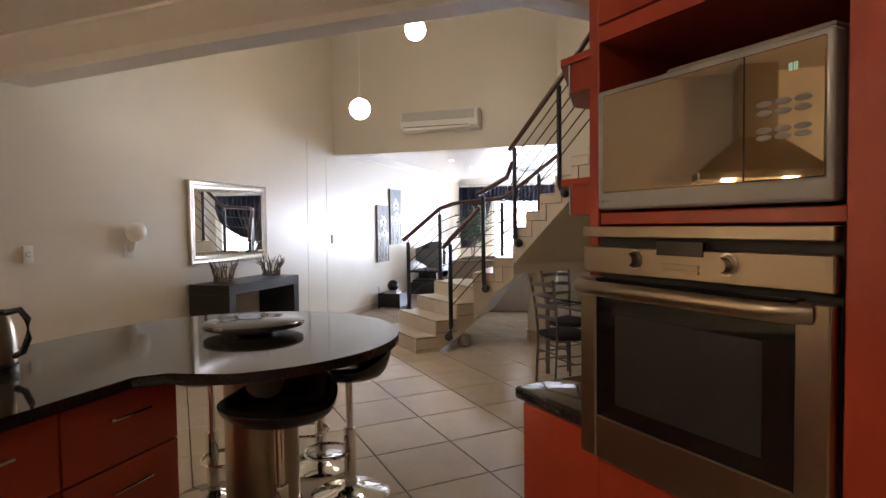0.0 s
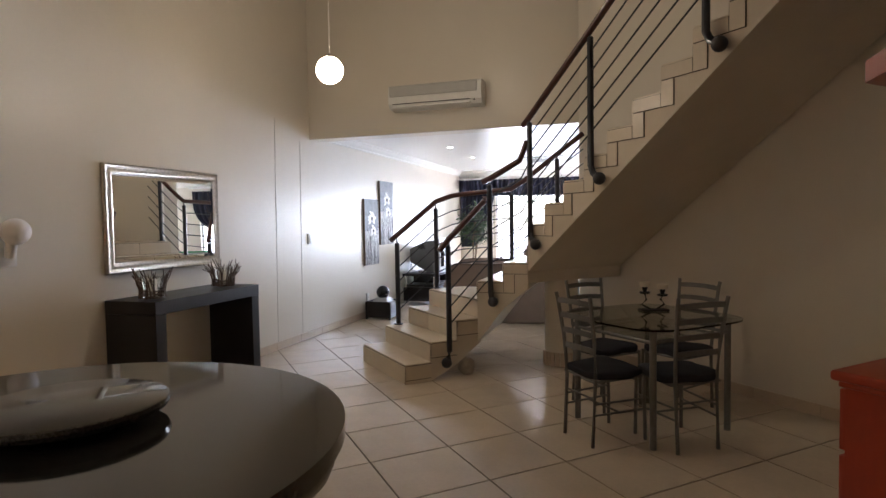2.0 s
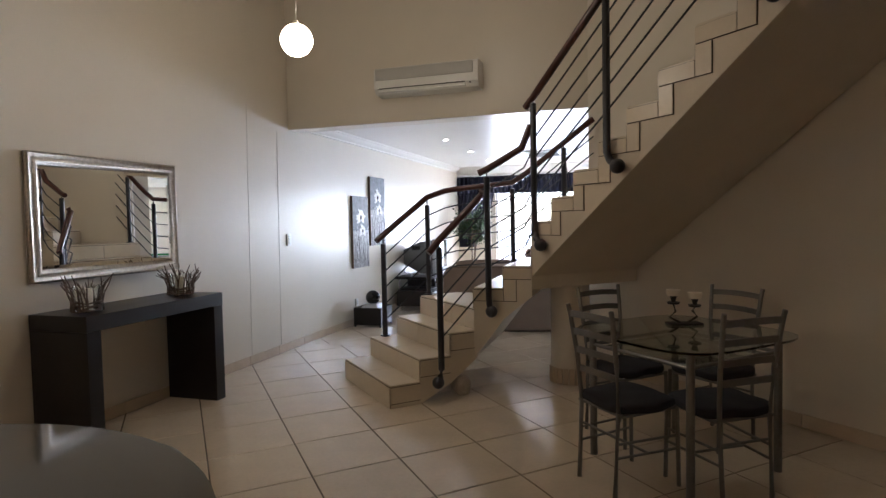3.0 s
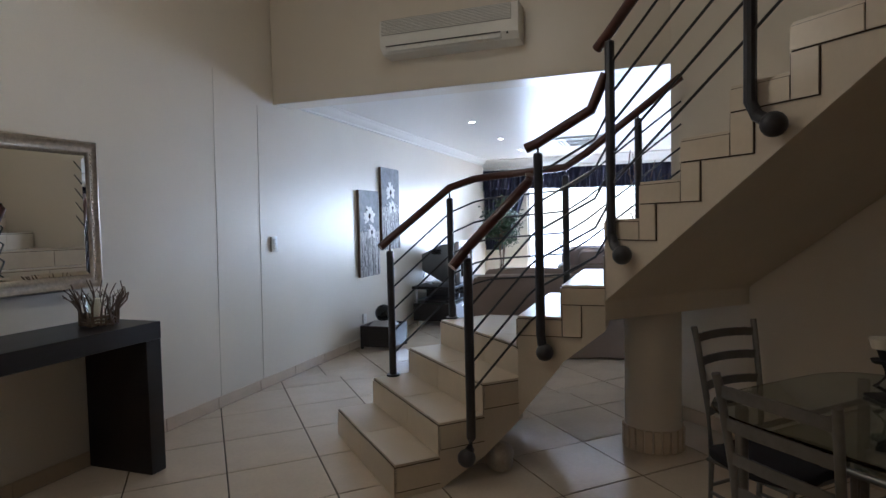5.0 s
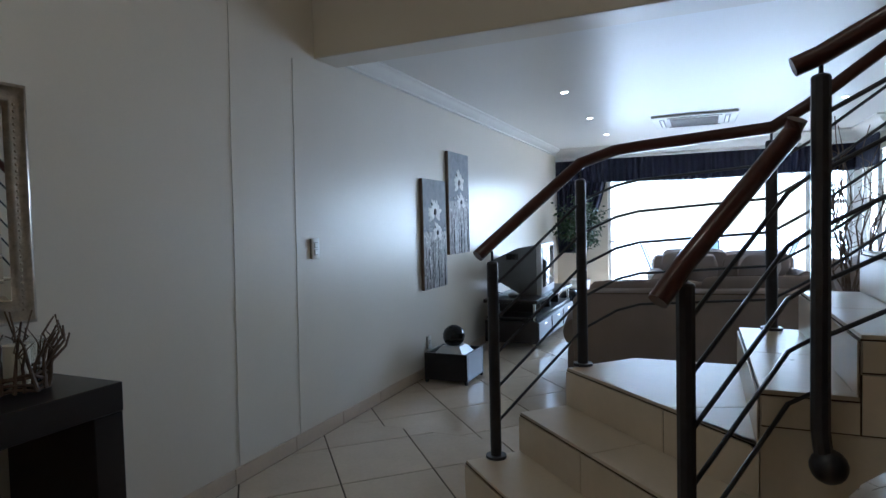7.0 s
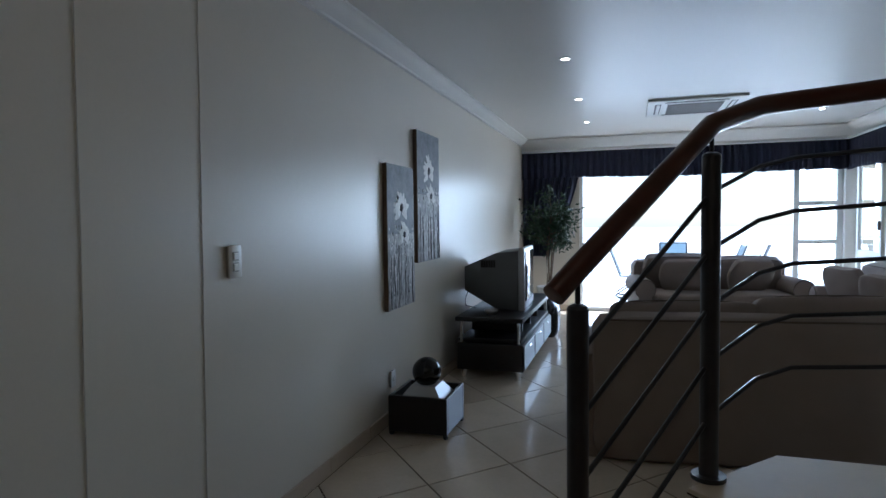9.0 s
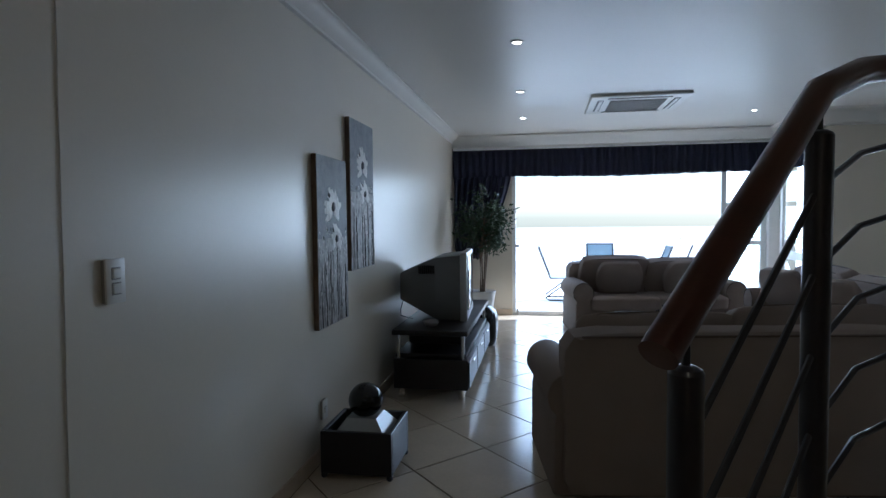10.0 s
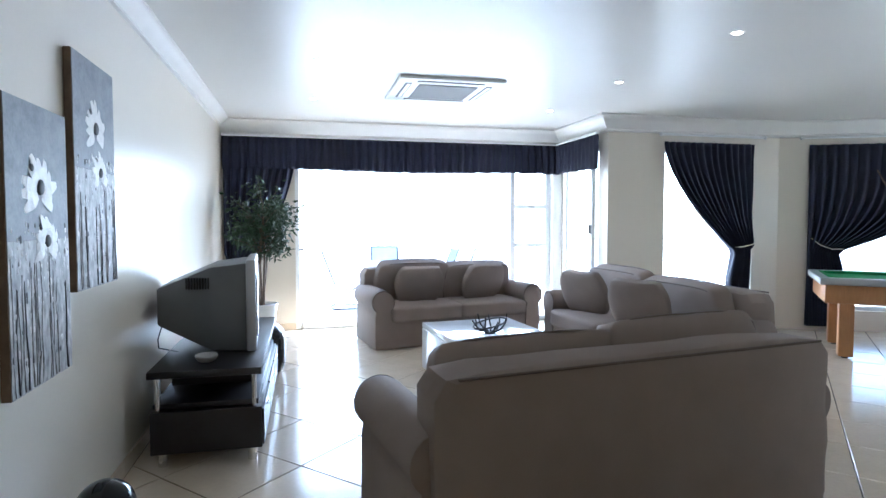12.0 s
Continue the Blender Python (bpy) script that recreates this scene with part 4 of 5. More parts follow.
for i in range(10):
    part("grille_slat", box(B(), -0.53, 0.50, -0.226, -0.221, 0.010 + i * 0.0108, 0.0145 + i * 0.0108), PLASTIC, ac)
# case is closed here; a black bar paints the shade of the outlet
part("outlet_shade", box(B(), -0.50, 0.42, -0.214, -0.19, -0.082, -0.075), BLACK, ac)
part("louvre", box(B(), -0.50, 0.42, -0.212, -0.17, -0.118, -0.088, 0.004), PLASTIC, ac)
part("indicator", cyl(B(), (0.47, -0.205, -0.09), (0.47, -0.214, -0.09), 0.008, seg=12), BLACK, ac)

# ---- dining corner ----
tb = thing("dining_table", (*uv(4.085, -4.11), 0), "grey green glass dining table on steel legs", "dining table", turn=45)
bm = B()
w = 0.48
rim = []
for k in range(48):
    ca, sa = math.cos(math.tau * k / 48), math.sin(math.tau * k / 48)
    q = w / (abs(ca) ** 4.5 + abs(sa) ** 4.5) ** (1 / 4.5)
    rim.append((ca * q, sa * q))
prism(bm, rim, 0.744, 0.756)
gl = part("glass_top", bm, TABLEGLASS, tb, "grey green glass top")
gl.visible_shadow = False
part("lower_shelf", box(B(), -0.32, 0.32, -0.32, 0.32, 0.64, 0.648), TABLEGLASS, tb).visible_shadow = False
for sx in (-1, 1):
    for sy in (-1, 1):
        part("leg", cyl(B(), (sx * 0.345, sy * 0.345, 0), (sx * 0.345, sy * 0.345, 0.742), 0.021, seg=18), CHAIRMETAL, tb)
for sx in (-1, 1):
    part("rail", cyl(B(), (sx * 0.345, -0.345, 0.66), (sx * 0.345, 0.345, 0.66), 0.011, seg=12), CHAIRMETAL, tb)
    part("rail", cyl(B(), (-0.345, sx * 0.345, 0.66), (0.345, sx * 0.345, 0.66), 0.011, seg=12), CHAIRMETAL, tb)


def dining_chair(m):
    t = tagged(new("dining_chair"), "grey steel ladder-back dining chair with a dark seat", "chair", "chairs round the table")
    t.matrix_basis = m
    part("seat", cushion(B(), (0, 0, 0.445), (0.38, 0.38, 0.055), 0.25, 6, 7), SEATFAB, t, "dark navy padded seat")
    bm = B()
    sweep(bm, [(-0.17, -0.17, 0.415), (0.17, -0.17, 0.415), (0.17, 0.17, 0.415), (-0.17, 0.17, 0.415)], 0.010, 8, closed=True)
    part("seat_frame", bm, CHAIRMETAL, t)
    for s in (-1, 1):
        part("front_leg", cyl(B(), (s * 0.178, 0.19, 0), (s * 0.174, 0.18, 0.43), 0.0115, seg=12), CHAIRMETAL, t)
        part("back_leg", sweep(B(), [(s * 0.145, -0.20, 0), (s * 0.148, -0.178, 0.43), (s * 0.158, -0.195, 0.66), (s * 0.172, -0.232, 0.90), (s * 0.176, -0.242, 0.945)], 0.0125, 12), CHAIRMETAL, t)
        part("stretcher", cyl(B(), (s * 0.147, -0.19, 0.20), (s * 0.176, 0.184, 0.20), 0.007, seg=8), CHAIRMETAL, t)
        part("stretcher", cyl(B(), (s * 0.147, -0.186, 0.27), (s * 0.175, 0.183, 0.27), 0.007, seg=8), CHAIRMETAL, t)
    part("stretcher", cyl(B(), (-0.16, 0.0, 0.20), (0.16, 0.0, 0.20), 0.007, seg=8), CHAIRMETAL, t)
    part("stretcher", cyl(B(), (-0.148, -0.182, 0.30), (0.148, -0.182, 0.30), 0.007, seg=8), CHAIRMETAL, t)
    for z, y, hw in ((0.60, -0.188, 0.155), (0.70, -0.201, 0.160), (0.80, -0.217, 0.166), (0.895, -0.231, 0.172)):
        bm = B()
        n = 8
        for k in range(n):
            x0, x1 = -hw + 2 * hw * k / n, -hw + 2 * hw * (k + 1) / n
            c0, c1 = 0.018 * (1 - (x0 / hw) ** 2), 0.018 * (1 - (x1 / hw) ** 2)
            prism(bm, [(x0, y - c0 - 0.004), (x1, y - c1 - 0.004), (x1, y - c1 + 0.004), (x0, y - c0 + 0.004)], z - 0.017 + c0 * 0.4, z + 0.017 + c0 * 0.4)
        bmesh.ops.remove_doubles(bm, verts=bm.verts, dist=1e-5)
        part("back_slat", bm, CHAIRMETAL, t)
    return t


c1 = dining_chair(pose(*uv(3.65, -4.10), 0, 0, 0, -49))
for (u, v), a in (((3.99, -3.80), 33), ((4.13, -4.60), 224), ((4.55, -4.27), 137)):
    copy_thing(c1, pose(*uv(u, v), 0, 0, 0, a))

cs = thing("candle_stand", (*uv(4.26, -4.24), 0.757), "dark iron candle stand with two ivory candles", "candle holder", turn=20)
part("base", box(B(), -0.10, 0.10, -0.05, 0.05, 0.0, 0.012, 0.005), BLACK, cs)
for s, h in ((-0.065, 0.125), (0.065, 0.105)):
    part("stem", sweep(B(), [(s * 0.4, 0, 0.012), (s * 1.3, 0.01, 0.045), (s * 0.8, 0, 0.08), (s, 0, h)], 0.007, 8), BLACK, cs)
    part("dish", cyl(B(), (s, 0, h), (s, 0, h + 0.012), 0.032, 0.038, 20), BLACK, cs)
    part("candle", cyl(B(), (s, 0, h + 0.05), (s, 0, h + 0.085), 0.034, 0.042, 20), CANDLE, cs, "ivory candle")
    part("candle_cup", cyl(B(), (s, 0, h + 0.012), (s, 0, h + 0.05), 0.010, 0.022, 14), BLACK, cs)

# ---- living room ----
def sofa(name, width, at, turn, label):
    """A slipcovered rolled-arm sofa; it faces local +y."""
    t = thing(name, (*at, 0), label, "sofa", "sofas round the coffee table", turn=turn)
    w = width / 2
    d = 0.46
    bm = B()
    box(bm, -w + 0.10, w - 0.10, -d + 0.02, d - 0.06, 0.015, 0.30, 0.02, 3)
    part("base", bm, SOFA, t)
    # back: upright slab with softened top
    bm = B()
    cushion(bm, (0, -d + 0.12, 0.425), (width - 0.16, 0.26, 0.83), 0.02, 14, 9, seed=4)
    for v in bm.verts:
        v.co.z = max(0.012, v.co.z)
        if v.co.y < -d + 0.03:
            v.co.y -= 0.02 * (0.6 - v.co.z)
    part("back", bm, SOFA, t)
    bm = B()
    sweep(bm, [(x, -d + 0.005 - 0.008, 0.825) for x in (-w + 0.16, -w * 0.5, 0, w * 0.5, w - 0.16)], 0.006, 6)
    part("back_piping", bm, PIPING, t)
    for s in (-1, 1):
        # rolled arm: a keyhole profile carried from back to front
        bm = B()
        prof = []
        cx, cz, r = 0.0, 0.515, 0.125
        for k in range(17):
            a = radians(-50 + 280 * k / 16)
            prof.append((cx + r * math.cos(a), cz + r * math.sin(a)))
        prof += [(-0.095, 0.36), (-0.10, 0.012), (0.095, 0.012), (0.09, 0.36)]
        rows = []
        for k, (yy, sc) in enumerate(((-d + 0.05, 0.97), (-d + 0.08, 1.0), (0.0, 1.0), (d - 0.09, 1.0), (d - 0.055, 0.985), (d - 0.04, 0.94))):
            row = []
            for x, z in prof:
                q = Vector((s * (w - 0.12) + s * x * sc, yy, 0.30 + (z - 0.30) * sc if z > 0.3 else z))
                q += 0.006 * noise.noise_vector(q * 5)
                q.z = max(q.z, 0.008)
                row.append(bm.verts.new(q))
            rows.append(row)
        for a, b in zip(rows, rows[1:]):
            for j in range(len(prof)):
                bm.faces.new((a[j], a[(j + 1) % len(prof)], b[(j + 1) % len(prof)], b[j]))
        bm.faces.new(rows[0])
        bm.faces.new(rows[-1][::-1])
        arm = part("arm", bm, SOFA, t, smooth=60)
        bm = B()
        sweep(bm, [(s * (w - 0.12) + s * x * 0.97, d - 0.042, 0.30 + (z - 0.30) * 0.97) for x, z in prof[:17]], 0.0055, 6)
        part("arm_piping", bm, PIPING, arm)
    k = (width - 0.44) / 2
    for s in (-1, 1):
        c = part("seat_cushion", cushion(B(), (s * k / 2, 0.10, 0.375), (k + 0.01, 0.76, 0.17), 0.14, 10, 9, seed=s * 3), SOFA, t, smooth=70)
        part("back_cushion", cushion(B(), (s * k / 2, -0.135, 0.665 + 0.018 * s), (k + 0.02, 0.47, 0.16), 0.22, 11, 11, tilt=72, seed=s * 7), SOFA, t, smooth=70)
        m = Matrix.Translation((s * k / 2, -0.135, 0.665 + 0.018 * s)) @ pose(0, 0, 0, 72)
        for face in (-1, 1):
            loop = []
            for j in range(41):
                ca, sa = math.cos(math.tau * j / 40), math.sin(math.tau * j / 40)
                r = (abs(ca) ** 11 + abs(sa) ** 11 + 0.75 ** 11) ** (-1 / 11)
                loop.append(m @ Vector((ca * r * (k / 2 + 0.015), sa * r * 0.238, face * 0.066)))
            part("cushion_piping", sweep(B(), loop, 0.0055, 6), PIPING, t)
    # skirt hem
    bm = B()
    box(bm, -w + 0.10, w - 0.10, d - 0.062, d - 0.055, 0.015, 0.30, 0.002, 1)
    part("skirt", bm, SOFA, t)
    return t


def sofa_pillow(at, turn, tilt=66):
    ob = solid("throw_pillow", cushion(B(), (0, 0, 0), (0.43, 0.43, 0.075), 1.0, 22.0, 9, seed=at[0] * 9), SOFA, "taupe square throw pillow leaning on a sofa", "pillow", group="throw pillows", smooth=70)
    ob.matrix_basis = pose(*at, tilt, 0, turn)
    return ob


sofa("sofa", 2.13, (-1.645, 9.99), 8.5, "taupe slipcovered three seat sofa with rolled arms, seen from behind")
sofa("sofa", 2.06, (-1.34, 14.18), 189, "taupe slipcovered sofa with its back to the glass doors")
sofa("sofa", 2.30, (-0.01, 12.24), 92, "taupe slipcovered sofa with loose cushions beside the bay")
sofa_pillow((-1.72, 13.99, 0.665), 184)
sofa_pillow((-0.92, 14.12, 0.665), 199)
sofa_pillow((-0.27, 12.82, 0.67), 112, 70)
sofa_pillow((-0.22, 11.92, 0.67), 118, 70)

cf = thing("coffee_table", (-1.42, 12.36, 0), "low white gloss coffee table", "coffee table", turn=5)
part("top", box(B(), -0.44, 0.44, -0.56, 0.56, 0.37, 0.42, 0.006), GLOSSWHITE, cf)
for sx in (-1, 1):
    part("side", box(B(), sx * 0.425 - 0.02, sx * 0.425 + 0.005, -0.54, 0.54, 0.0, 0.368), GLOSSWHITE, cf)
part("shelf", box(B(), -0.40, 0.40, -0.52, 0.52, 0.12, 0.15), GLOSSWHITE, cf)

bw = thing("wire_bowl", (-1.45, 12.21, 0.421), "dark curled metal bowl on the coffee table", "bowl", turn=25)
bm = B()
lathe(bm, [(0.05, 0.0), (0.055, 0.008), (0.02, 0.012), (0.0, 0.013)], seg=20)
part("foot", bm, BLACK, bw)
for i in range(9):
    a = 2 * math.pi * i / 9
    pts = [(0.03 * math.cos(a), 0.03 * math.sin(a), 0.012), (0.10 * math.cos(a + 0.15), 0.08 * math.sin(a + 0.15), 0.03), (0.15 * math.cos(a + 0.3), 0.11 * math.sin(a + 0.3), 0.075), (0.17 * math.cos(a + 0.4), 0.12 * math.sin(a + 0.4), 0.115 + 0.02 * (i % 3))]
    part("rib", sweep(B(), pts, 0.009, 6, taper=0.006), BLACK, bw)
bm = B()
sweep(bm, [(0.16 * math.cos(q), 0.115 * math.sin(q), 0.085 + 0.03 * math.cos(q)) for q in (2 * math.pi * i / 24 for i in range(24))], 0.008, 6, closed=True)
part("ring", bm, BLACK, bw)

# television bench and television
ts = thing("television_stand", (-3.53, 11.80, 0), "black wooden television stand with silver feet", "television stand")
part("top", box(B(), -0.30, 0.30, -0.90, 0.90, 0.51, 0.55, 0.004), ESPRESSO, ts)
part("middle_shelf", box(B(), -0.28, 0.28, -0.86, 0.86, 0.33, 0.36, 0.003), ESPRESSO, ts)
part("lower_box", box(B(), -0.29, 0.30, -0.89, 0.89, 0.085, 0.32, 0.004), ESPRESSO, ts)
for y in (-0.45, 0.0, 0.45):
    part("upright", box(B(), -0.26, 0.22, y - 0.012, y + 0.012, 0.36, 0.51), ESPRESSO, ts)
for sx in (-1, 1):
    for sy in (-1, 1):
        part("foot", cyl(B(), (sx * 0.24, sy * 0.82, 0), (sx * 0.24, sy * 0.82, 0.086), 0.027, seg=18), CHROME, ts, "silver tube foot")
        part("column", cyl(B(), (sx * 0.255, sy * 0.85, 0.32), (sx * 0.255, sy * 0.85, 0.51), 0.016, seg=14), CHROME, ts, "silver tube column")
for y in (-0.6, 0.0, 0.6):
    dr = part("drawer_front", box(B(), 0.301, 0.312, y - 0.28, y + 0.28, 0.10, 0.305, 0.002, 1), ESPRESSO, ts)
    part("pull", box(B(), 0.312, 0.322, y - 0.05, y + 0.05, 0.26, 0.275, 0.002, 1), CHROME, dr)

tv = thing("television", (-3.56, 11.70, 0.551), "bulky grey tube television facing the sofas", "television", turn=3)
bm = B()
fr = [(0.20, -0.36, 0.0), (0.20, 0.36, 0.0), (0.20, 0.36, 0.56), (0.20, -0.36, 0.56)]
md = [(-0.02, -0.345, 0.012), (-0.02, 0.345, 0.012), (-0.02, 0.345, 0.535), (-0.02, -0.345, 0.535)]
bk = [(-0.34, -0.26, 0.17), (-0.34, 0.26, 0.17), (-0.34, 0.26, 0.40), (-0.34, -0.26, 0.40)]
R_ = [[bm.verts.new(p) for p in q] for q in (fr, md, bk)]
for a, b in zip(R_, R_[1:]):
    for j in range(4):
        bm.faces.new((a[j], a[(j + 1) % 4], b[(j + 1) % 4], b[j]))
bm.faces.new(R_[0])
bm.faces.new(R_[-1][::-1])
bmesh.ops.bevel(bm, geom=bm.edges[:], offset=0.012, segments=2, profile=0.5, affect="EDGES")
part("case", bm, TVPLASTIC, tv)
bm = B()
box(bm, 0.195, 0.255, -0.385, 0.385, 0.0, 0.58, 0.012, 2)
bz = part("bezel", bm, SILVERPL, tv, "silver grey bezel")
bm = B()
box(bm, 0.250, 0.262, -0.325, 0.325, 0.085, 0.545, 0.004, 2)
part("screen", bm, SCREEN, bz, "dark glass screen")
# solid black bars on the case, for the darkness inside the vents
for i in range(9):
    part("vent_shade", box(B(), -0.16 + i * 0.016, -0.152 + i * 0.016, -0.350, -0.30, 0.40, 0.47), BLACK, tv)
bm = B()
sweep(bm, [(-3.87, 11.55, 0.75), (-3.90, 11.50, 0.62), (-3.89, 11.47, 0.57), (-3.80, 11.41, 0.562), (-3.76, 11.37, 0.562)], 0.004, 6)
solid("television_cable", bm, BLACK, "thin black cable behind the television", "cable")
bm = B()
lathe(bm, [(0.03, 0.0), (0.05, 0.01), (0.065, 0.035), (0.06, 0.045), (0.04, 0.02), (0.0, 0.016)], seg=24)
db = solid("small_bowl", bm, GREYPLASTIC, "small dark patterned bowl on the television stand", "bowl")
db.matrix_basis = pose(-3.55, 11.10, 0.551)
bm = B()
cushion(bm, (0, 0, 0.20), (0.30, 0.42, 0.40), 0.2, 4, 7)
pf = solid("leather_pouffe", bm, LEATHER, "black leather pouffe beside the television stand", "pouffe", smooth=70)
pf.matrix_basis = pose(-3.32, 13.05, 0.0)

# fountain
fo = thing("table_fountain", (-3.665, 9.66, 0), "black box fountain with a polished stone ball", "fountain")
bm = B()
for a in ((-0.20, 0.20, -0.20, -0.175), (-0.20, 0.20, 0.175, 0.20), (-0.20, -0.175, -0.175, 0.175), (0.175, 0.20, -0.175, 0.175)):
    box(bm, *a, 0.03, 0.265, 0.003, 1)
part("trough", bm, ESPRESSO, fo)
part("tray", box(B(), -0.175, 0.175, -0.175, 0.175, 0.03, 0.18), BLACK, fo)
bm = B()
prism(bm, [(-0.155, -0.155), (0.155, -0.155), (0.155, 0.155), (-0.155, 0.155)], 0.18, 0.215)
a = [bm.verts.new(p) for p in ((-0.155, -0.155, 0.215), (0.155, -0.155, 0.215), (0.155, 0.155, 0.215), (-0.155, 0.155, 0.215))]
b = [bm.verts.new(p) for p in ((-0.085, -0.085, 0.305), (0.085, -0.085, 0.305), (0.085, 0.085, 0.305), (-0.085, 0.085, 0.305))]
for i in range(4):
    bm.faces.new((a[i], a[(i + 1) % 4], b[(i + 1) % 4], b[i]))
bm.faces.new(b)
part("plinth", bm, SILVERPL, fo, "pale stepped plinth", smooth=None)
part("stone_ball", ball(B(), (0, 0, 0.385), 0.098, 36), STONEBALL, fo, "polished black stone ball")
for sx in (-1, 1):
    for sy in (-1, 1):
        part("castor", ball(B(), (sx * 0.185, sy * 0.185, 0.018), 0.018, 12), BLACK, fo)


def flower(bm_p, y, z, s, seed):
    rnd = random.Random(seed)
    for i in range(11):
        a = radians(-120 + 240 * i / 10) + rnd.uniform(-0.1, 0.1)
        ln = s * rnd.uniform(0.8, 1.15)
        d = Vector((0, math.sin(a), math.cos(a)))
        sd = Vector((0, d.z, -d.y))
        c = Vector((0.0, y, z))
        n = 6
        left, right = [], []
        for k in range(n + 1):
            f = k / n
            wd = s * 0.165 * math.sin(math.pi * min(1, 0.08 + f * 0.92)) ** 0.7
            x = 0.031 + 0.010 * math.sin(f * 3) + rnd.uniform(0, 0.003)
            left.append(bm_p.verts.new(c + d * ln * f + sd * wd + Vector((x, 0, 0))))
            right.append(bm_p.verts.new(c + d * ln * f - sd * wd + Vector((x, 0, 0))))
        for k in range(n):
            bm_p.faces.new((left[k], left[k + 1], right[k + 1], right[k]))


def picture(y0, y1, z0, z1, seed, label):
    rnd = random.Random(seed)
    h, w = z1 - z0, y1 - y0
    t = thing("flower_painting", (XL, (y0 + y1) / 2, z0), label, "painting", "flower paintings on the long wall")
    part("canvas", box(B(), 0.004, 0.035, -w / 2, w / 2, 0, h, 0.003, 1), CANVASSIDE, t, "deep brown canvas edge")
    part("background", box(B(), 0.035, 0.037, -w / 2 + 0.002, w / 2 - 0.002, h * 0.52, h - 0.002), CANVAS, t, "grey painted sky")
    part("foreground", box(B(), 0.035, 0.0375, -w / 2 + 0.002, w / 2 - 0.002, 0.002, h * 0.519), CANVASLOW, t, "mottled grey white field")
    for dy, dz, sz in ((0.0, 0.69, 0.15), (0.05, 0.50, 0.12)):
        bp = B()
        flower(bp, dy, h * dz, sz, seed + int(dy * 20))
        fl = part("petals", bp, PETAL, t, "raised white painted petals", smooth=None)
        part("flower_centre", ball(B(), (0.040, dy, h * dz + sz * 0.12), sz * 0.20, 10, (0.3, 1, 1)), DARKPAINT, fl)
        part("flower_centre", ball(B(), (0.038, dy - sz * 0.42, h * dz + sz * 0.55), sz * 0.12, 8, (0.3, 1, 1)), DARKPAINT, fl)
    for i in range(15):
        y = rnd.uniform(-w / 2 + 0.02, w / 2 - 0.02)
        bm = B()
        z = 0.01
        pts = [(0.038, y + rnd.uniform(-0.008, 0.008), 0.008 + k * h * rnd.uniform(0.085, 0.115)) for k in range(5)]
        sweep(bm, pts, rnd.uniform(0.0025, 0.006), 5, taper=0.0015)
        part("stem", bm, DARKPAINT if i % 3 == 0 else CANVASLOW, t)
    for i in range(120):
        y, z = rnd.uniform(-w / 2 + 0.015, w / 2 - 0.015), h * (0.03 + 0.55 * rnd.random() ** 0.6)
        s = rnd.uniform(0.005, 0.014)
        part("dab", ball(B(), (0.0375, y, z), s, 6, (0.2, 0.7, 1.2)), PETAL if i % 5 else DARKPAINT, t)


picture(9.61, 10.12, 0.785, 1.79, 5, "tall grey canvas with two white flowers")
picture(10.205, 10.745, 1.075, 2.095, 11, "tall grey canvas of white flowers hung higher")

# ceiling fittings
for x, y in ((-2.83, 10.51), (-2.86, 12.08), (-2.88, 13.55), (-0.23, 10.80), (-0.27, 12.21), (-0.31, 13.61)):
    dl = thing("downlight", (x, y, H), "small round recessed downlight with white rim", "downlight", "downlights in the ceiling")
    bm = B()
    lathe(bm, [(0.030, 0.002), (0.030, -0.006), (0.044, -0.006), (0.047, 0.0), (0.047, 0.002)], seg=28)
    part("rim", bm, CORN, dl)
    part("lens", cyl(B(), (0, 0, -0.001), (0, 0, -0.0045), 0.029, seg=24), DOWNON, dl, "lit lens")

ca = thing("ceiling_cassette", (-1.72, 12.85, H), "white ceiling cassette air conditioner with grey grille", "air conditioner")
part("panel", box(B(), -0.47, 0.47, -0.47, 0.47, -0.028, 0.002, 0.012, 3), PLASTIC, ca)
part("grille", box(B(), -0.27, 0.27, -0.27, 0.27, -0.036, -0.027, 0.003, 1), GREYPLASTIC, ca, "grey intake grille")
for i in range(14):
    part("grille_slat", box(B(), -0.265, 0.265, -0.262 + i * 0.039, -0.250 + i * 0.039, -0.040, -0.035), GREYPLASTIC, ca)
for a in range(4):
    m = pose(0, 0, 0, 0, 0, 90 * a)
    # the panel has no opening; black strips paint the outlets' shade
    o1 = part("slot", box(B(), -0.30, 0.30, 0.335, 0.395, -0.0300, -0.026), BLACK, ca, "black strip for the shade in the outlet")
    o1.matrix_basis = m
    o2 = part("louvre", box(B(), -0.29, 0.29, 0.345, 0.378, -0.037, -0.031, 0.002, 1), PLASTIC, ca)
    o2.matrix_basis = m

# ---- doors, windows, curtains ----
def frame_bars(t, rects, depth, mat_, name="frame_bar"):
    for a, b, c, d in rects:
        part(name, box(B(), a, b, -depth / 2, depth / 2, c, d, 0.004, 1), mat_, t)


win = thing("window_1", (0, YF + 0.08, 0), "white aluminium side window with three panes", "window", kind="structure")
frame_bars(win, [(-0.225, -0.155, 0, 2.2), (0.29, 0.36, 0, 2.2), (-0.155, 0.29, 0, 0.06), (-0.155, 0.29, 1.015, 1.075), (-0.155, 0.29, 1.54, 1.605), (-0.155, 0.29, 2.13, 2.2)], 0.07, WHITE)
for a, b in ((0.06, 1.015), (1.075, 1.54), (1.605, 2.13)):
    g = part("pane", box(B(), -0.155, 0.29, -0.004, 0.004, a, b), CLEAR, win)
    g.visible_shadow = False
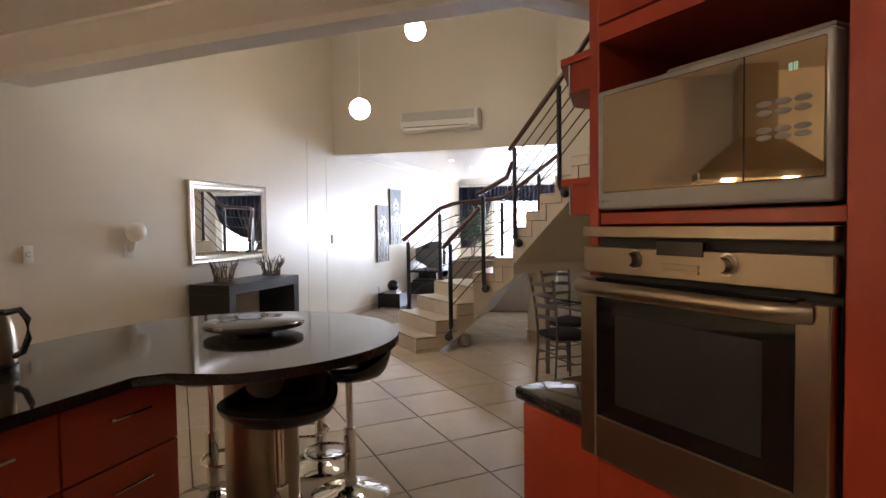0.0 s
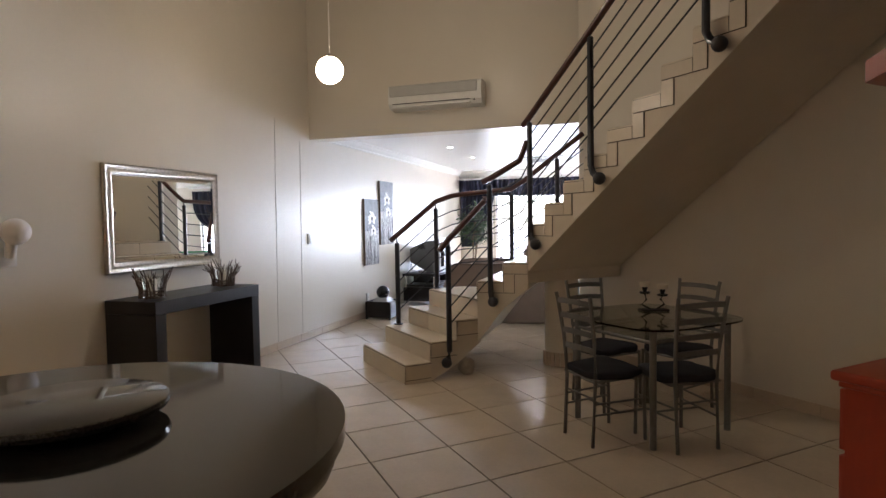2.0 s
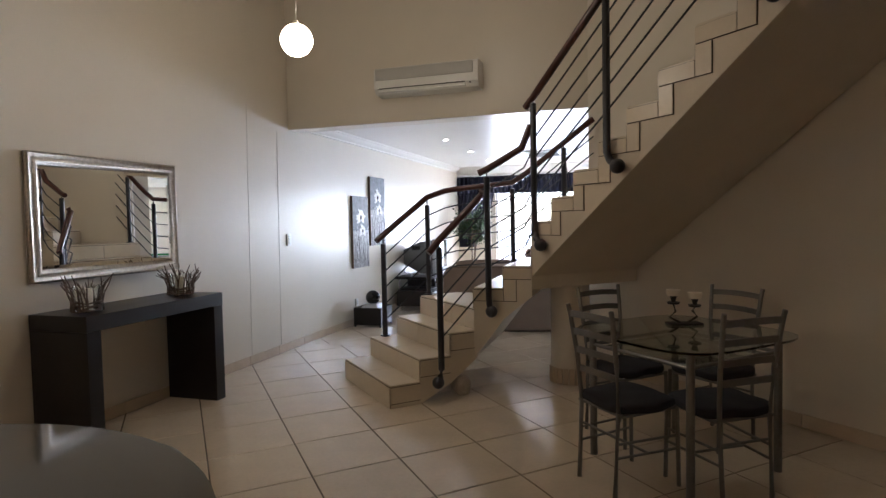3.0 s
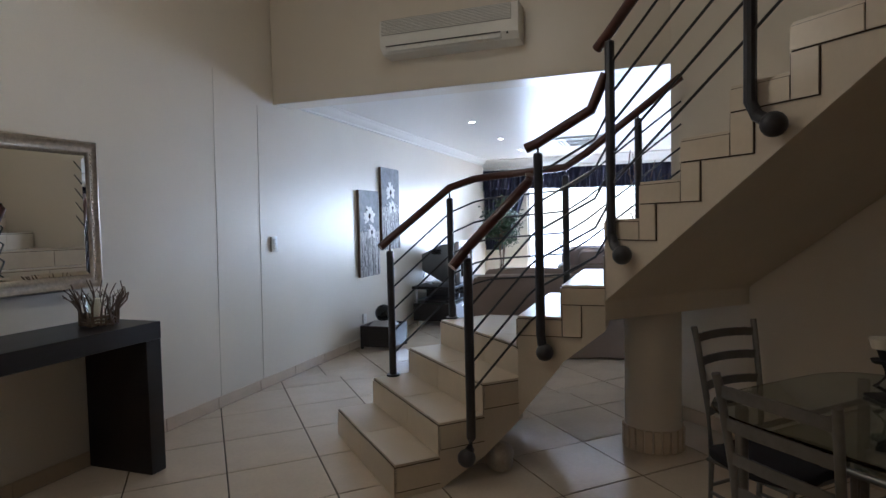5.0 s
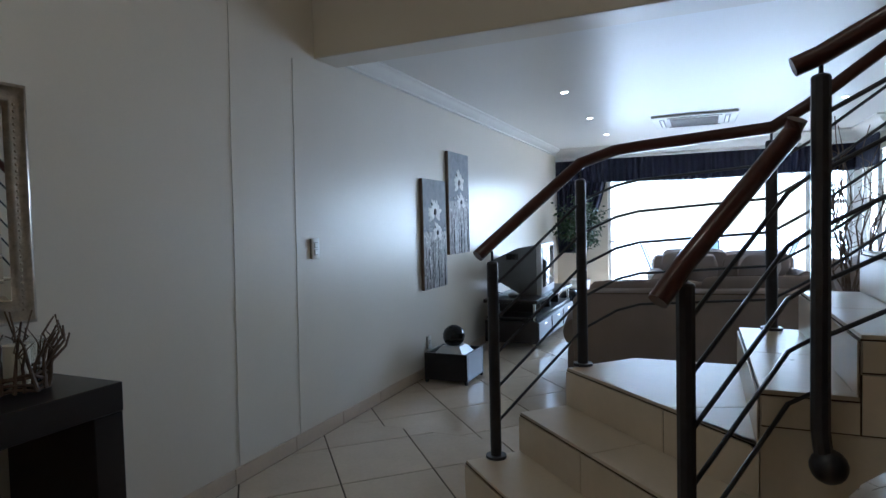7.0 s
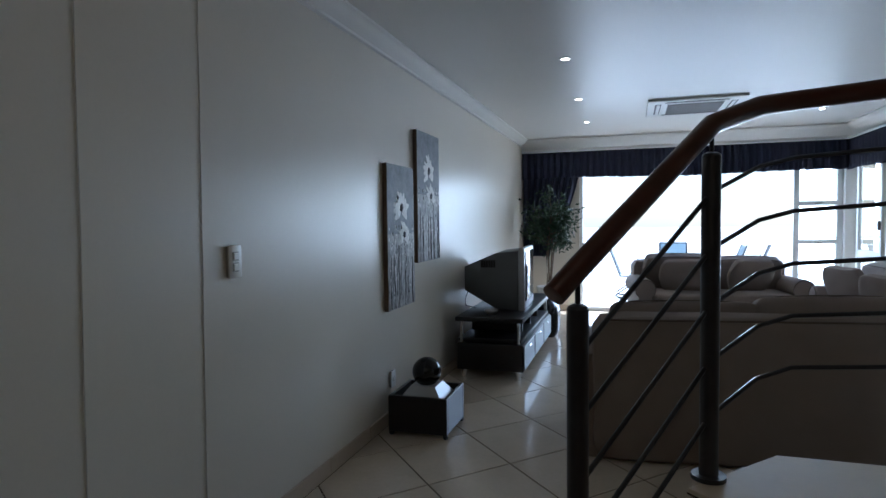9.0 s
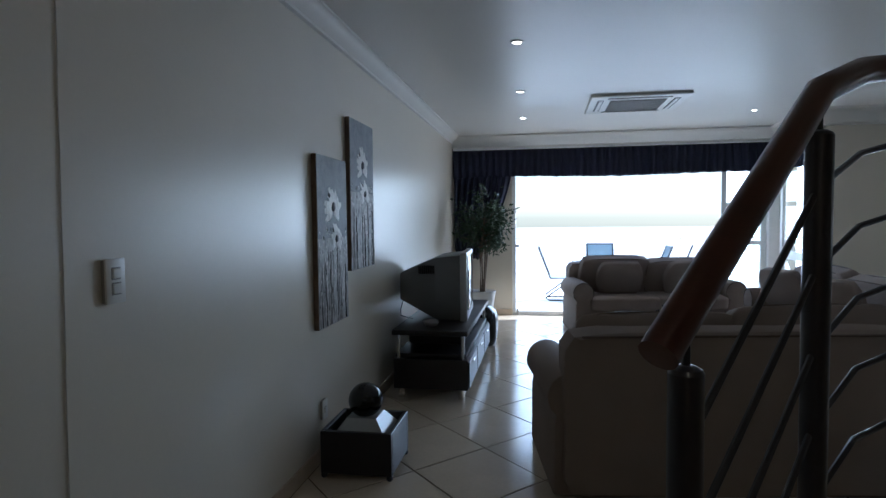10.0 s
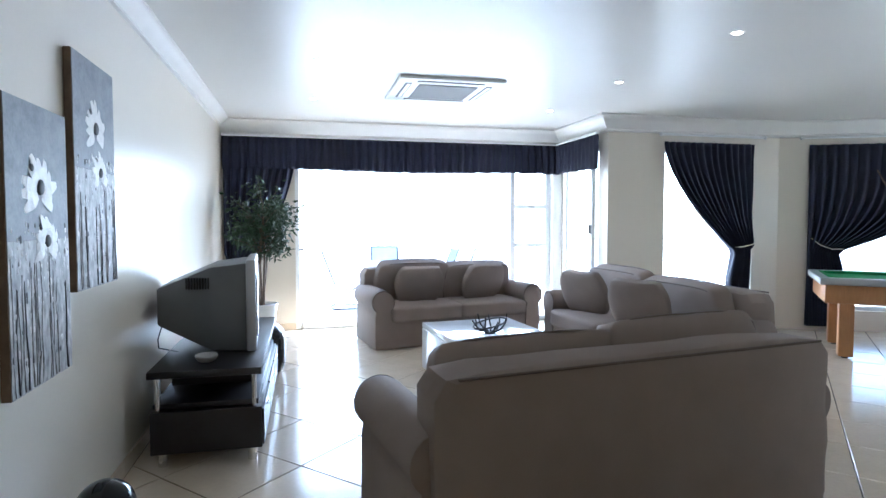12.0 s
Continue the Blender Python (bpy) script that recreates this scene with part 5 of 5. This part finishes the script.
for z in (1.045, 1.572):
    part("catch", box(B(), 0.03, 0.11, -0.06, -0.035, z - 0.012, z + 0.004, 0.002, 1), GREYPLASTIC, win)
post_ = solid("door_post", box(B(), 0.36, 0.50, YF - 0.03, YF + 0.12, 0, 2.22, 0.004), WHITE, "white painted corner post of the glazing", "post", "structure")
sd = thing("door_1", (0, YF + 0.08, 0), "white aluminium sliding glass door standing open", "door", kind="structure")
frame_bars(sd, [(-3.10, -3.04, 0, 2.2), (-3.04, -0.225, 2.14, 2.2), (-3.04, -0.225, 0, 0.06)], 0.09, WHITE)
part("handle", box(B(), -3.045, -2.99, -0.075, -0.045, 1.00, 1.03, 0.004), GREYPLASTIC, sd)
part("floor_bolt", box(B(), -3.03, -3.0, -0.10, -0.06, 0.0, 0.10, 0.004), GREYPLASTIC, sd)
d2 = thing("door_2", (0.44, 14.40, 0), "white glazed side door standing closed", "door", kind="structure", turn=90)
frame_bars(d2, [(-0.40, -0.33, 0, 2.2), (0.33, 0.40, 0, 2.2), (-0.33, 0.33, 0, 0.10), (-0.33, 0.33, 0.86, 0.96), (-0.33, 0.33, 2.10, 2.2)], 0.05, WHITE)
for a, b in ((0.10, 0.86), (0.96, 2.10)):
    part("pane", box(B(), -0.33, 0.33, -0.004, 0.004, a, b), CLEAR, d2).visible_shadow = False
part("handle", box(B(), -0.38, -0.35, 0.026, 0.055, 1.22, 1.33, 0.004), GREYPLASTIC, d2)
for nm, p, q, s0, s1 in (("window_2", (0.50, 13.774), (2.88, 13.774), 0.75, 2.0), ("window_3", (2.88, 13.774), (6.1, 12.274), 0.42, 1.72)):
    a, b = Vector(p), Vector(q)
    dr = (b - a).normalized()
    c = a + dr * (s0 + s1) / 2 + Vector((-dr.y, dr.x)) * 0.1
    w = thing(nm, (c.x, c.y, 0), "tall white aluminium window behind a dark curtain", "window", kind="structure", turn=math.degrees(math.atan2(dr.y, dr.x)))
    h = (s1 - s0) / 2
    frame_bars(w, [(-h, -h + 0.05, 0.25, 2.25), (h - 0.05, h, 0.25, 2.25), (-h + 0.05, h - 0.05, 0.25, 0.30), (-h + 0.05, h - 0.05, 2.2, 2.25)], 0.06, WHITE)
    part("pane", box(B(), -h + 0.05, h - 0.05, -0.004, 0.004, 0.30, 2.2), CLEAR, w).visible_shadow = False


def drape(name, p, q, edges, label, folds, depth=0.03, rows=26, cols=110, category="curtain", group=""):
    """A pleated cloth between plan points p and q; edges(f) gives start, end (0..1 along p-q) and height for a drop f."""
    a, b = Vector(p), Vector(q)
    d = b - a
    nrm = Vector((d.y, -d.x)).normalized()
    bm = B()
    grid = []
    for i in range(rows + 1):
        f = i / rows
        row = []
        for j in range(cols + 1):
            g = j / cols
            s, e, z = edges(f, g)
            k = s + (e - s) * g
            tight = max(0.25, abs(e - s))
            wob = depth * (0.6 + 0.4 / tight) * math.sin(2 * math.pi * folds * g + 1.3 * noise.noise(Vector((g * 7, f * 1.2, len(name))))) * (0.5 + 0.5 * min(1, f * 4 + 0.3))
            wob += 0.012 * noise.noise(Vector((g * 23, f * 6, 2)))
            w = a + d * k + nrm * (0.05 + min(wob, 0.085))
            row.append(bm.verts.new((w.x, w.y, z)))
        grid.append(row)
    for i in range(rows):
        for j in range(cols):
            bm.faces.new((grid[i][j], grid[i][j + 1], grid[i + 1][j + 1], grid[i + 1][j]))
    ob = solid(name, bm, CURTAIN, label, category, group=group, smooth=80)
    m = ob.modifiers.new("cloth", "SOLIDIFY")
    m.thickness = 0.004
    return ob


def hem(z, amp, k):
    return lambda f, g: (0.0, 1.0, 2.395 - (2.395 - z - amp * math.sin(g * k) - 0.012 * noise.noise(Vector((g * 40, 0, 1)))) * f)


drape("valance", (XL + 0.02, YF - 0.07), (0.40, YF - 0.07), hem(2.0, 0.012, 9), "dark midnight blue gathered valance over the glass doors", 44, 0.02, 10, 420, "valance")
drape("valance", (0.42, YF - 0.08), (0.42, 13.793), hem(2.0, 0.01, 5), "dark midnight blue gathered valance over the side door", 12, 0.02, 10, 120, "valance")


def tied_left(f, g):
    z = 2.30 - 2.22 * f
    if z > 0.95:
        k = (2.30 - z) / 1.35
        return 0.0, 1.0 - 0.52 * k ** 1.6, z
    return 0.0 + 0.02, 0.48 - 0.06 * math.sin((0.95 - z) * 2), z


drape("curtain", (XL + 0.03, YF - 0.045), (-3.06, YF - 0.045), lambda f, g: tied_left(f * 0.66, g), "dark midnight blue curtain tied back beside the glass door", 9, 0.03, 30, 120, group="tied back curtains")


def swag(side, z_tie=1.0, power=1.65):
    def edges(f, g):
        z = 2.32 - 2.26 * f
        if z > z_tie:
            k = (2.32 - z) / (2.32 - z_tie)
            c = 0.78 * k ** power
        else:
            c = 0.78 - 0.06 * min(1, (z_tie - z) * 3)
        return (c, 1.0 - 0.05 * (f > 0.55), z) if side > 0 else (0.0, 1.0 - c, z)
    return edges


drape("curtain", (1.20, 13.764), (2.46, 13.764), swag(1), "dark midnight blue curtain swept aside and tied with a cord", 13, 0.028, 40, 150, group="tied back curtains")
BAY = (Vector((6.1, 12.274)) - Vector((2.88, 13.774))).normalized()
P3 = Vector((2.88, 13.774)) + BAY * 0.33
Q3 = Vector((2.88, 13.774)) + BAY * 1.90
drape("curtain", P3, Q3, swag(-1, 1.0, 3.6), "dark midnight blue curtain swept aside and tied with a cord", 13, 0.028, 40, 150, group="tied back curtains")
for p, q in (((1.15, 13.705), (2.60, 13.705)), (P3 + Vector((-0.12, -0.02)), Q3 + Vector((0.02, -0.09))), ((XL + 0.02, YF - 0.14), (0.40, YF - 0.14)), ((0.36, YF - 0.14), (0.36, 13.793))):
    t = thing("curtain_rod", (0, 0, 0), "white metal curtain rod with brackets", "curtain rod", "curtain rods")
    part("rod", cyl(B(), (*p, 2.405), (*q, 2.405), 0.014, seg=12), WHITE, t)
    dv = (Vector(q) - Vector(p)).normalized()
    nv = Vector((-dv.y, dv.x))
    for k in (0.06, 0.5, 0.94):
        c = Vector(p) + (Vector(q) - Vector(p)) * k
        e = c + nv * 0.068
        part("bracket", cyl(B(), (*c, 2.405), (*e, 2.405), 0.010, seg=8), WHITE, t)
    if p[1] < 13.735 and p[0] > 1:
        for w in (p, q):
            part("finial", ball(B(), (*w, 2.405), 0.024, 12), WHITE, t)
bm = B()
sweep(bm, [(2.16, 13.676, 1.05), (2.27, 13.636, 1.06), (2.42, 13.646, 1.09), (2.49, 13.735, 1.12)], 0.007, 6)
solid("tieback_cord", bm, CANDLE, "pale twisted cord holding a curtain back", "tieback", group="tieback cords")
bm = B()
k = Vector((*BAY, 0))
o = Vector((2.88, 13.774, 0)) + BAY.to_3d() * -0.17 + Vector((-0.03, -0.09, 0))
sweep(bm, [o + k * 0.52 + Vector((0.04, 0.04, 1.16)), o + k * 0.62 + Vector((-0.03, -0.03, 1.08)), o + k * 0.75 + Vector((-0.04, -0.04, 1.03)), o + k * 0.88 + Vector((-0.02, -0.02, 1.03))], 0.007, 6)
solid("tieback_cord", bm, CANDLE, "pale twisted cord holding a curtain back", "tieback", group="tieback cords")

# ---- plants ----
def potted_tree(x, y):
    rnd = random.Random(21)
    t = thing("potted_fig", (x, y, 0), "leafy potted fig tree in a white pot", "potted plant")
    bm = B()
    lathe(bm, [(0.11, 0.0), (0.125, 0.02), (0.165, 0.36), (0.175, 0.42), (0.182, 0.43), (0.175, 0.44), (0.155, 0.42), (0.0, 0.40)], seg=32)
    part("pot", bm, CERAMIC, t, "white glazed pot")
    part("soil", cyl(B(), (0, 0, 0.395), (0, 0, 0.412), 0.155, seg=24), BARK, t)
    bt = B()
    tips = []
    for s in range(4):
        a = rnd.uniform(0, 6.28)
        base = Vector((0.03 * math.cos(a), 0.03 * math.sin(a), 0.40))
        mid = base + Vector((rnd.uniform(-0.05, 0.05), rnd.uniform(-0.05, 0.05), 0.50))
        end = mid + Vector((rnd.uniform(-0.10, 0.10), rnd.uniform(-0.10, 0.08), 0.58))
        sweep(bt, [base, mid, end], 0.016, 8, taper=0.007)
        for k in range(9):
            f = rnd.uniform(0.1, 1.0)
            p = mid.lerp(end, f)
            e = p + Vector((rnd.uniform(-0.32, 0.30), rnd.uniform(-0.30, 0.20), rnd.uniform(-0.02, 0.42)))
            sweep(bt, [p, p.lerp(e, 0.5) + Vector((0, 0, 0.04)), e], 0.006, 5, taper=0.002)
            tips += [p.lerp(e, q) for q in (0.35, 0.5, 0.65, 0.8, 0.9, 1.0)]
    part("trunk", bt, BARK, t)
    bl = B()
    for p in tips:
        for i in range(7):
            d = Vector((rnd.gauss(0, 1), rnd.gauss(0, 1), rnd.gauss(-0.35, 0.8))).normalized()
            c = p + Vector((rnd.gauss(0, 0.045), rnd.gauss(0, 0.045), rnd.gauss(0, 0.045)))
            if c.y + y > YF - 0.16 or c.x + x < XL + 0.03:
                continue
            ln, wd = rnd.uniform(0.055, 0.095), rnd.uniform(0.012, 0.020)
            sd = d.cross(Vector((rnd.gauss(0, 1), rnd.gauss(0, 1), rnd.gauss(0, 1)))).normalized()
            up = sd.cross(d) * 0.008
            v = [bl.verts.new(q) for q in (c, c + d * ln * 0.4 + sd * wd, c + d * ln, c + d * ln * 0.4 - sd * wd, c + d * ln * 0.45 + up)]
            for a, b in ((0, 1), (1, 2), (2, 3), (3, 0)):
                bl.faces.new((v[a], v[b], v[4]))
    part("leaves", bl, LEAF, t, "small dark green leaves", smooth=None)
    return t


potted_tree(-3.46, 14.42)

tv_ = thing("twig_vase", (-0.84, 9.0, 0), "tall dark floor vase holding bare curly twigs", "vase")
bm = B()
lathe(bm, [(0.10, 0.0), (0.13, 0.05), (0.15, 0.35), (0.11, 0.65), (0.075, 0.78), (0.09, 0.84), (0.08, 0.84), (0.06, 0.77), (0.0, 0.70)], seg=28)
part("vase", bm, GREYPLASTIC, tv_)
rnd = random.Random(4)
for i in range(17):
    a = rnd.uniform(0, 6.28)
    o = Vector((rnd.uniform(-0.16, 0.26), rnd.uniform(-0.15, 0.15), 0))
    pts = [Vector((0.02 * math.cos(a), 0.02 * math.sin(a), 0.72))]
    top = rnd.uniform(1.55, 2.02)
    for k in range(1, 9):
        f = k / 8
        pts.append(Vector((o.x * f * 1.1 + 0.02 * math.sin(k * 2.1 + i), o.y * f + 0.02 * math.cos(k * 1.7 + i), 0.72 + (top - 0.72) * f)))
    bm = B()
    sweep(bm, pts, 0.006, 6, taper=0.0025)
    for k in (3, 5, 6):
        q = pts[k]
        sweep(bm, [q, q + Vector((rnd.uniform(-0.07, 0.07), rnd.uniform(-0.05, 0.05), 0.08)), q + Vector((rnd.uniform(-0.13, 0.13), rnd.uniform(-0.06, 0.06), 0.14))], 0.0035, 5, taper=0.0015)
    part("twig", bm, TWIG, tv_)

# ---- pool table ----
pt = thing("pool_table", (2.72, 13.13, 0), "oak pool table with green baize", "pool table", turn=-40)
part("cabinet", box(B(), 0.05, 2.05, -1.10, -0.04, 0.56, 0.745, 0.01), OAK, pt)
part("bed", box(B(), 0.06, 2.04, -1.09, -0.05, 0.745, 0.785), BAIZE, pt, "green baize bed")
for a in ((0.0, 2.10, -0.09, 0.0), (0.0, 2.10, -1.15, -1.06), (0.0, 0.09, -1.06, -0.09), (2.01, 2.10, -1.06, -0.09)):
    part("rail", box(B(), *a, 0.745, 0.815, 0.012, 3), SILVERPL, pt, "pale metal capped rail")
for a in ((0.09, 2.01, -0.135, -0.09), (0.09, 2.01, -1.06, -1.015), (0.09, 0.135, -1.015, -0.135)):
    part("cushion", box(B(), *a, 0.775, 0.812, 0.01, 2), BAIZE, pt, "green cushion rail")
for x in (0.25, 1.85):
    for y in (-0.95, -0.19):
        lg = part("leg", box(B(), x - 0.065, x + 0.065, y - 0.065, y + 0.065, 0.02, 0.56, 0.008), OAK, pt)
        part("foot", cyl(B(), (x, y, 0), (x, y, 0.02), 0.03, seg=14), BLACK, lg)

# ---- balcony ----
bm = B()
box(bm, XL - 1, 9.0, YF + 0.2, 19.4, -0.22, -0.02)
structure("balcony_floor", bm, PATIO, "pale sunlit tiled balcony", "floor")
bm = B()
box(bm, -300, 300, -300, 300, -3.6, -3.2)
structure("ground", bm, PALEGROUND, "ground far below the balcony, haze and glare put in its pale colour", "ground")
br = thing("balcony_railing", (0, 19.2, -0.02), "white tubular steel balcony railing", "railing")
part("rail", cyl(B(), (XL - 1, 0, 1.0), (9, 0, 1.0), 0.02, seg=10), WHITE, br)
for i in range(3):
    part("rail", cyl(B(), (XL - 1, 0, 0.25 * (i + 1)), (9, 0, 0.25 * (i + 1)), 0.012, seg=8), WHITE, br)
for i in range(9):
    part("post", cyl(B(), (XL - 1 + i * 1.7, 0, 0), (XL - 1 + i * 1.7, 0, 1.0), 0.02, seg=10), WHITE, br)

def patio_chair(m):
    t = tagged(new("patio_chair"), "black steel patio chair with a sling seat", "patio chair", "patio chairs on the balcony")
    t.matrix_basis = m
    for s in (-1, 1):
        part("frame", sweep(B(), [(s * 0.24, 0.26, 0.02), (s * 0.24, -0.20, 0.02), (s * 0.24, -0.26, 0.06), (s * 0.24, 0.20, 0.40), (s * 0.24, -0.18, 0.40), (s * 0.24, -0.38, 0.93)], 0.014, 8), IRON, t)
    part("crossbar", cyl(B(), (-0.24, -0.38, 0.93), (0.24, -0.38, 0.93), 0.013, seg=8), IRON, t)
    bm = B()
    box(bm, -0.23, 0.23, -0.18, 0.20, 0.395, 0.405)
    part("sling_seat", bm, SLING, t)
    bm = B()
    v = [bm.verts.new(p) for p in ((-0.23, -0.185, 0.41), (0.23, -0.185, 0.41), (0.23, -0.375, 0.92), (-0.23, -0.375, 0.92))]
    bm.faces.new(v)
    bmesh.ops.solidify(bm, geom=bm.faces[:], thickness=0.006)
    part("sling_back", bm, SLING, t)
    return t

pc = patio_chair(pose(-2.34, 16.95, -0.02, 0, 0, -90))
for x, y, a in ((-1.57, 17.70, 180), (-0.88, 17.06, 90), (-0.42, 17.45, 75)):
    copy_thing(pc, pose(x, y, -0.02, 0, 0, a))
pt2 = thing("patio_table", (-1.62, 16.95, -0.02), "round pale patio table", "patio table")
part("top", cyl(B(), (0, 0, 0.70), (0, 0, 0.72), 0.52, seg=36), GLOSSWHITE, pt2)
part("stem", cyl(B(), (0, 0, 0.02), (0, 0, 0.70), 0.03, seg=14), IRON, pt2)
part("base", cyl(B(), (0, 0, 0), (0, 0, 0.02), 0.25, seg=24), IRON, pt2)

# ---- floor tiles, last ----
# start, spacing and skew of the tile lines of the hall and of the living room
GRIDS = ((2.707, 0.522, -0.060, -4.985, 0.543, 0.02), (4.42, 0.530, -0.045, -9.20, 0.540, -0.03))
SPLIT = 8.36                            # the tiling starts afresh at the living room opening
GAP = 0.0078


def lattice(zone, i, j):
    u0, du, su, v0, dv, sv = GRIDS[zone]
    a, b = du * i, dv * j
    return uv(u0 + a + su * b, v0 + b + sv * a)


def tile_mesh(pts):
    c = sum((Vector(p) for p in pts), Vector((0, 0))) / len(pts)
    bm = B()
    low = [bm.verts.new((p[0] - c.x, p[1] - c.y, -0.006)) for p in pts]
    top = [bm.verts.new((p[0] - c.x, p[1] - c.y, -0.0015)) for p in pts]
    inn = [bm.verts.new(((p[0] - c.x) * 0.992, (p[1] - c.y) * 0.992, 0.0)) for p in pts]
    n = len(pts)
    for i in range(n):
        j = (i + 1) % n
        bm.faces.new((low[i], low[j], top[j], top[i]))
        bm.faces.new((top[i], top[j], inn[j], inn[i]))
    bm.faces.new(inn)
    return c, bm


def clip(pts, axis, limit, keep_less):
    out = []
    for i, p in enumerate(pts):
        q = pts[(i + 1) % len(pts)]
        pin = (p[axis] <= limit) == keep_less
        qin = (q[axis] <= limit) == keep_less
        if pin:
            out.append(p)
        if pin != qin:
            k = (limit - p[axis]) / (q[axis] - p[axis])
            out.append((p[0] + (q[0] - p[0]) * k, p[1] + (q[1] - p[1]) * k))
    return out


shared, rest, count = {}, B(), 0
for i, j, zone in ((i, j, z) for z in (0, 1) for i in range(-14, 36) for j in range(-40, 24)):
    quad = [lattice(zone, i + a, j + b) for a, b in ((GAP, GAP), (GAP, 1 - GAP), (1 - GAP, 1 - GAP), (1 - GAP, GAP))]
    xs, ys = [p[0] for p in quad], [p[1] for p in quad]
    if max(xs) < XL or min(xs) > 6.0 or max(ys) < YB or min(ys) > YF:
        continue
    if min(xs) > 3.3 and max(ys) < 8.1:
        continue
    if (zone == 0 and min(ys) > SPLIT) or (zone == 1 and max(ys) < SPLIT):
        continue
    whole = (max(ys) < SPLIT if zone == 0 else min(ys) > SPLIT) and min(xs) > XL + 0.013 and max(xs) < 5.9 and min(ys) > YB and max(ys) < YF - 0.01
    cx, cy = sum(xs) / 4, sum(ys) / 4
    if whole and cx < -0.2 and 2.4 < cy < 15.0 and count < 300 or (whole and cx < 0.6 and 3.2 < cy < 7.0 and count < 300):
        if zone not in shared:
            c, bm = tile_mesh(quad)
            shared[zone] = finish("floor_tile", bm, TILE)
        ob = new("floor_tile", shared[zone])
        ob.location = (cx, cy, 0)
        ob.parent = floor
        count += 1
        continue
    poly = quad
    for axis, limit, less in ((0, XL + 0.013, False), (0, 6.0, True), (1, YB, False), (1, YF, True), (1, SPLIT, zone == 0)):
        poly = clip(poly, axis, limit, less) if poly else poly
    if len(poly) < 3:
        continue
    c, bm = tile_mesh(poly)
    vs = {v: rest.verts.new((v.co.x + c.x, v.co.y + c.y, v.co.z)) for v in bm.verts}
    for f in bm.faces:
        rest.faces.new([vs[v] for v in f.verts])
    bm.free()
ob = part("floor_tiles_rest", rest, TILE, floor, smooth=None)
ob["kind"] = "stuff"
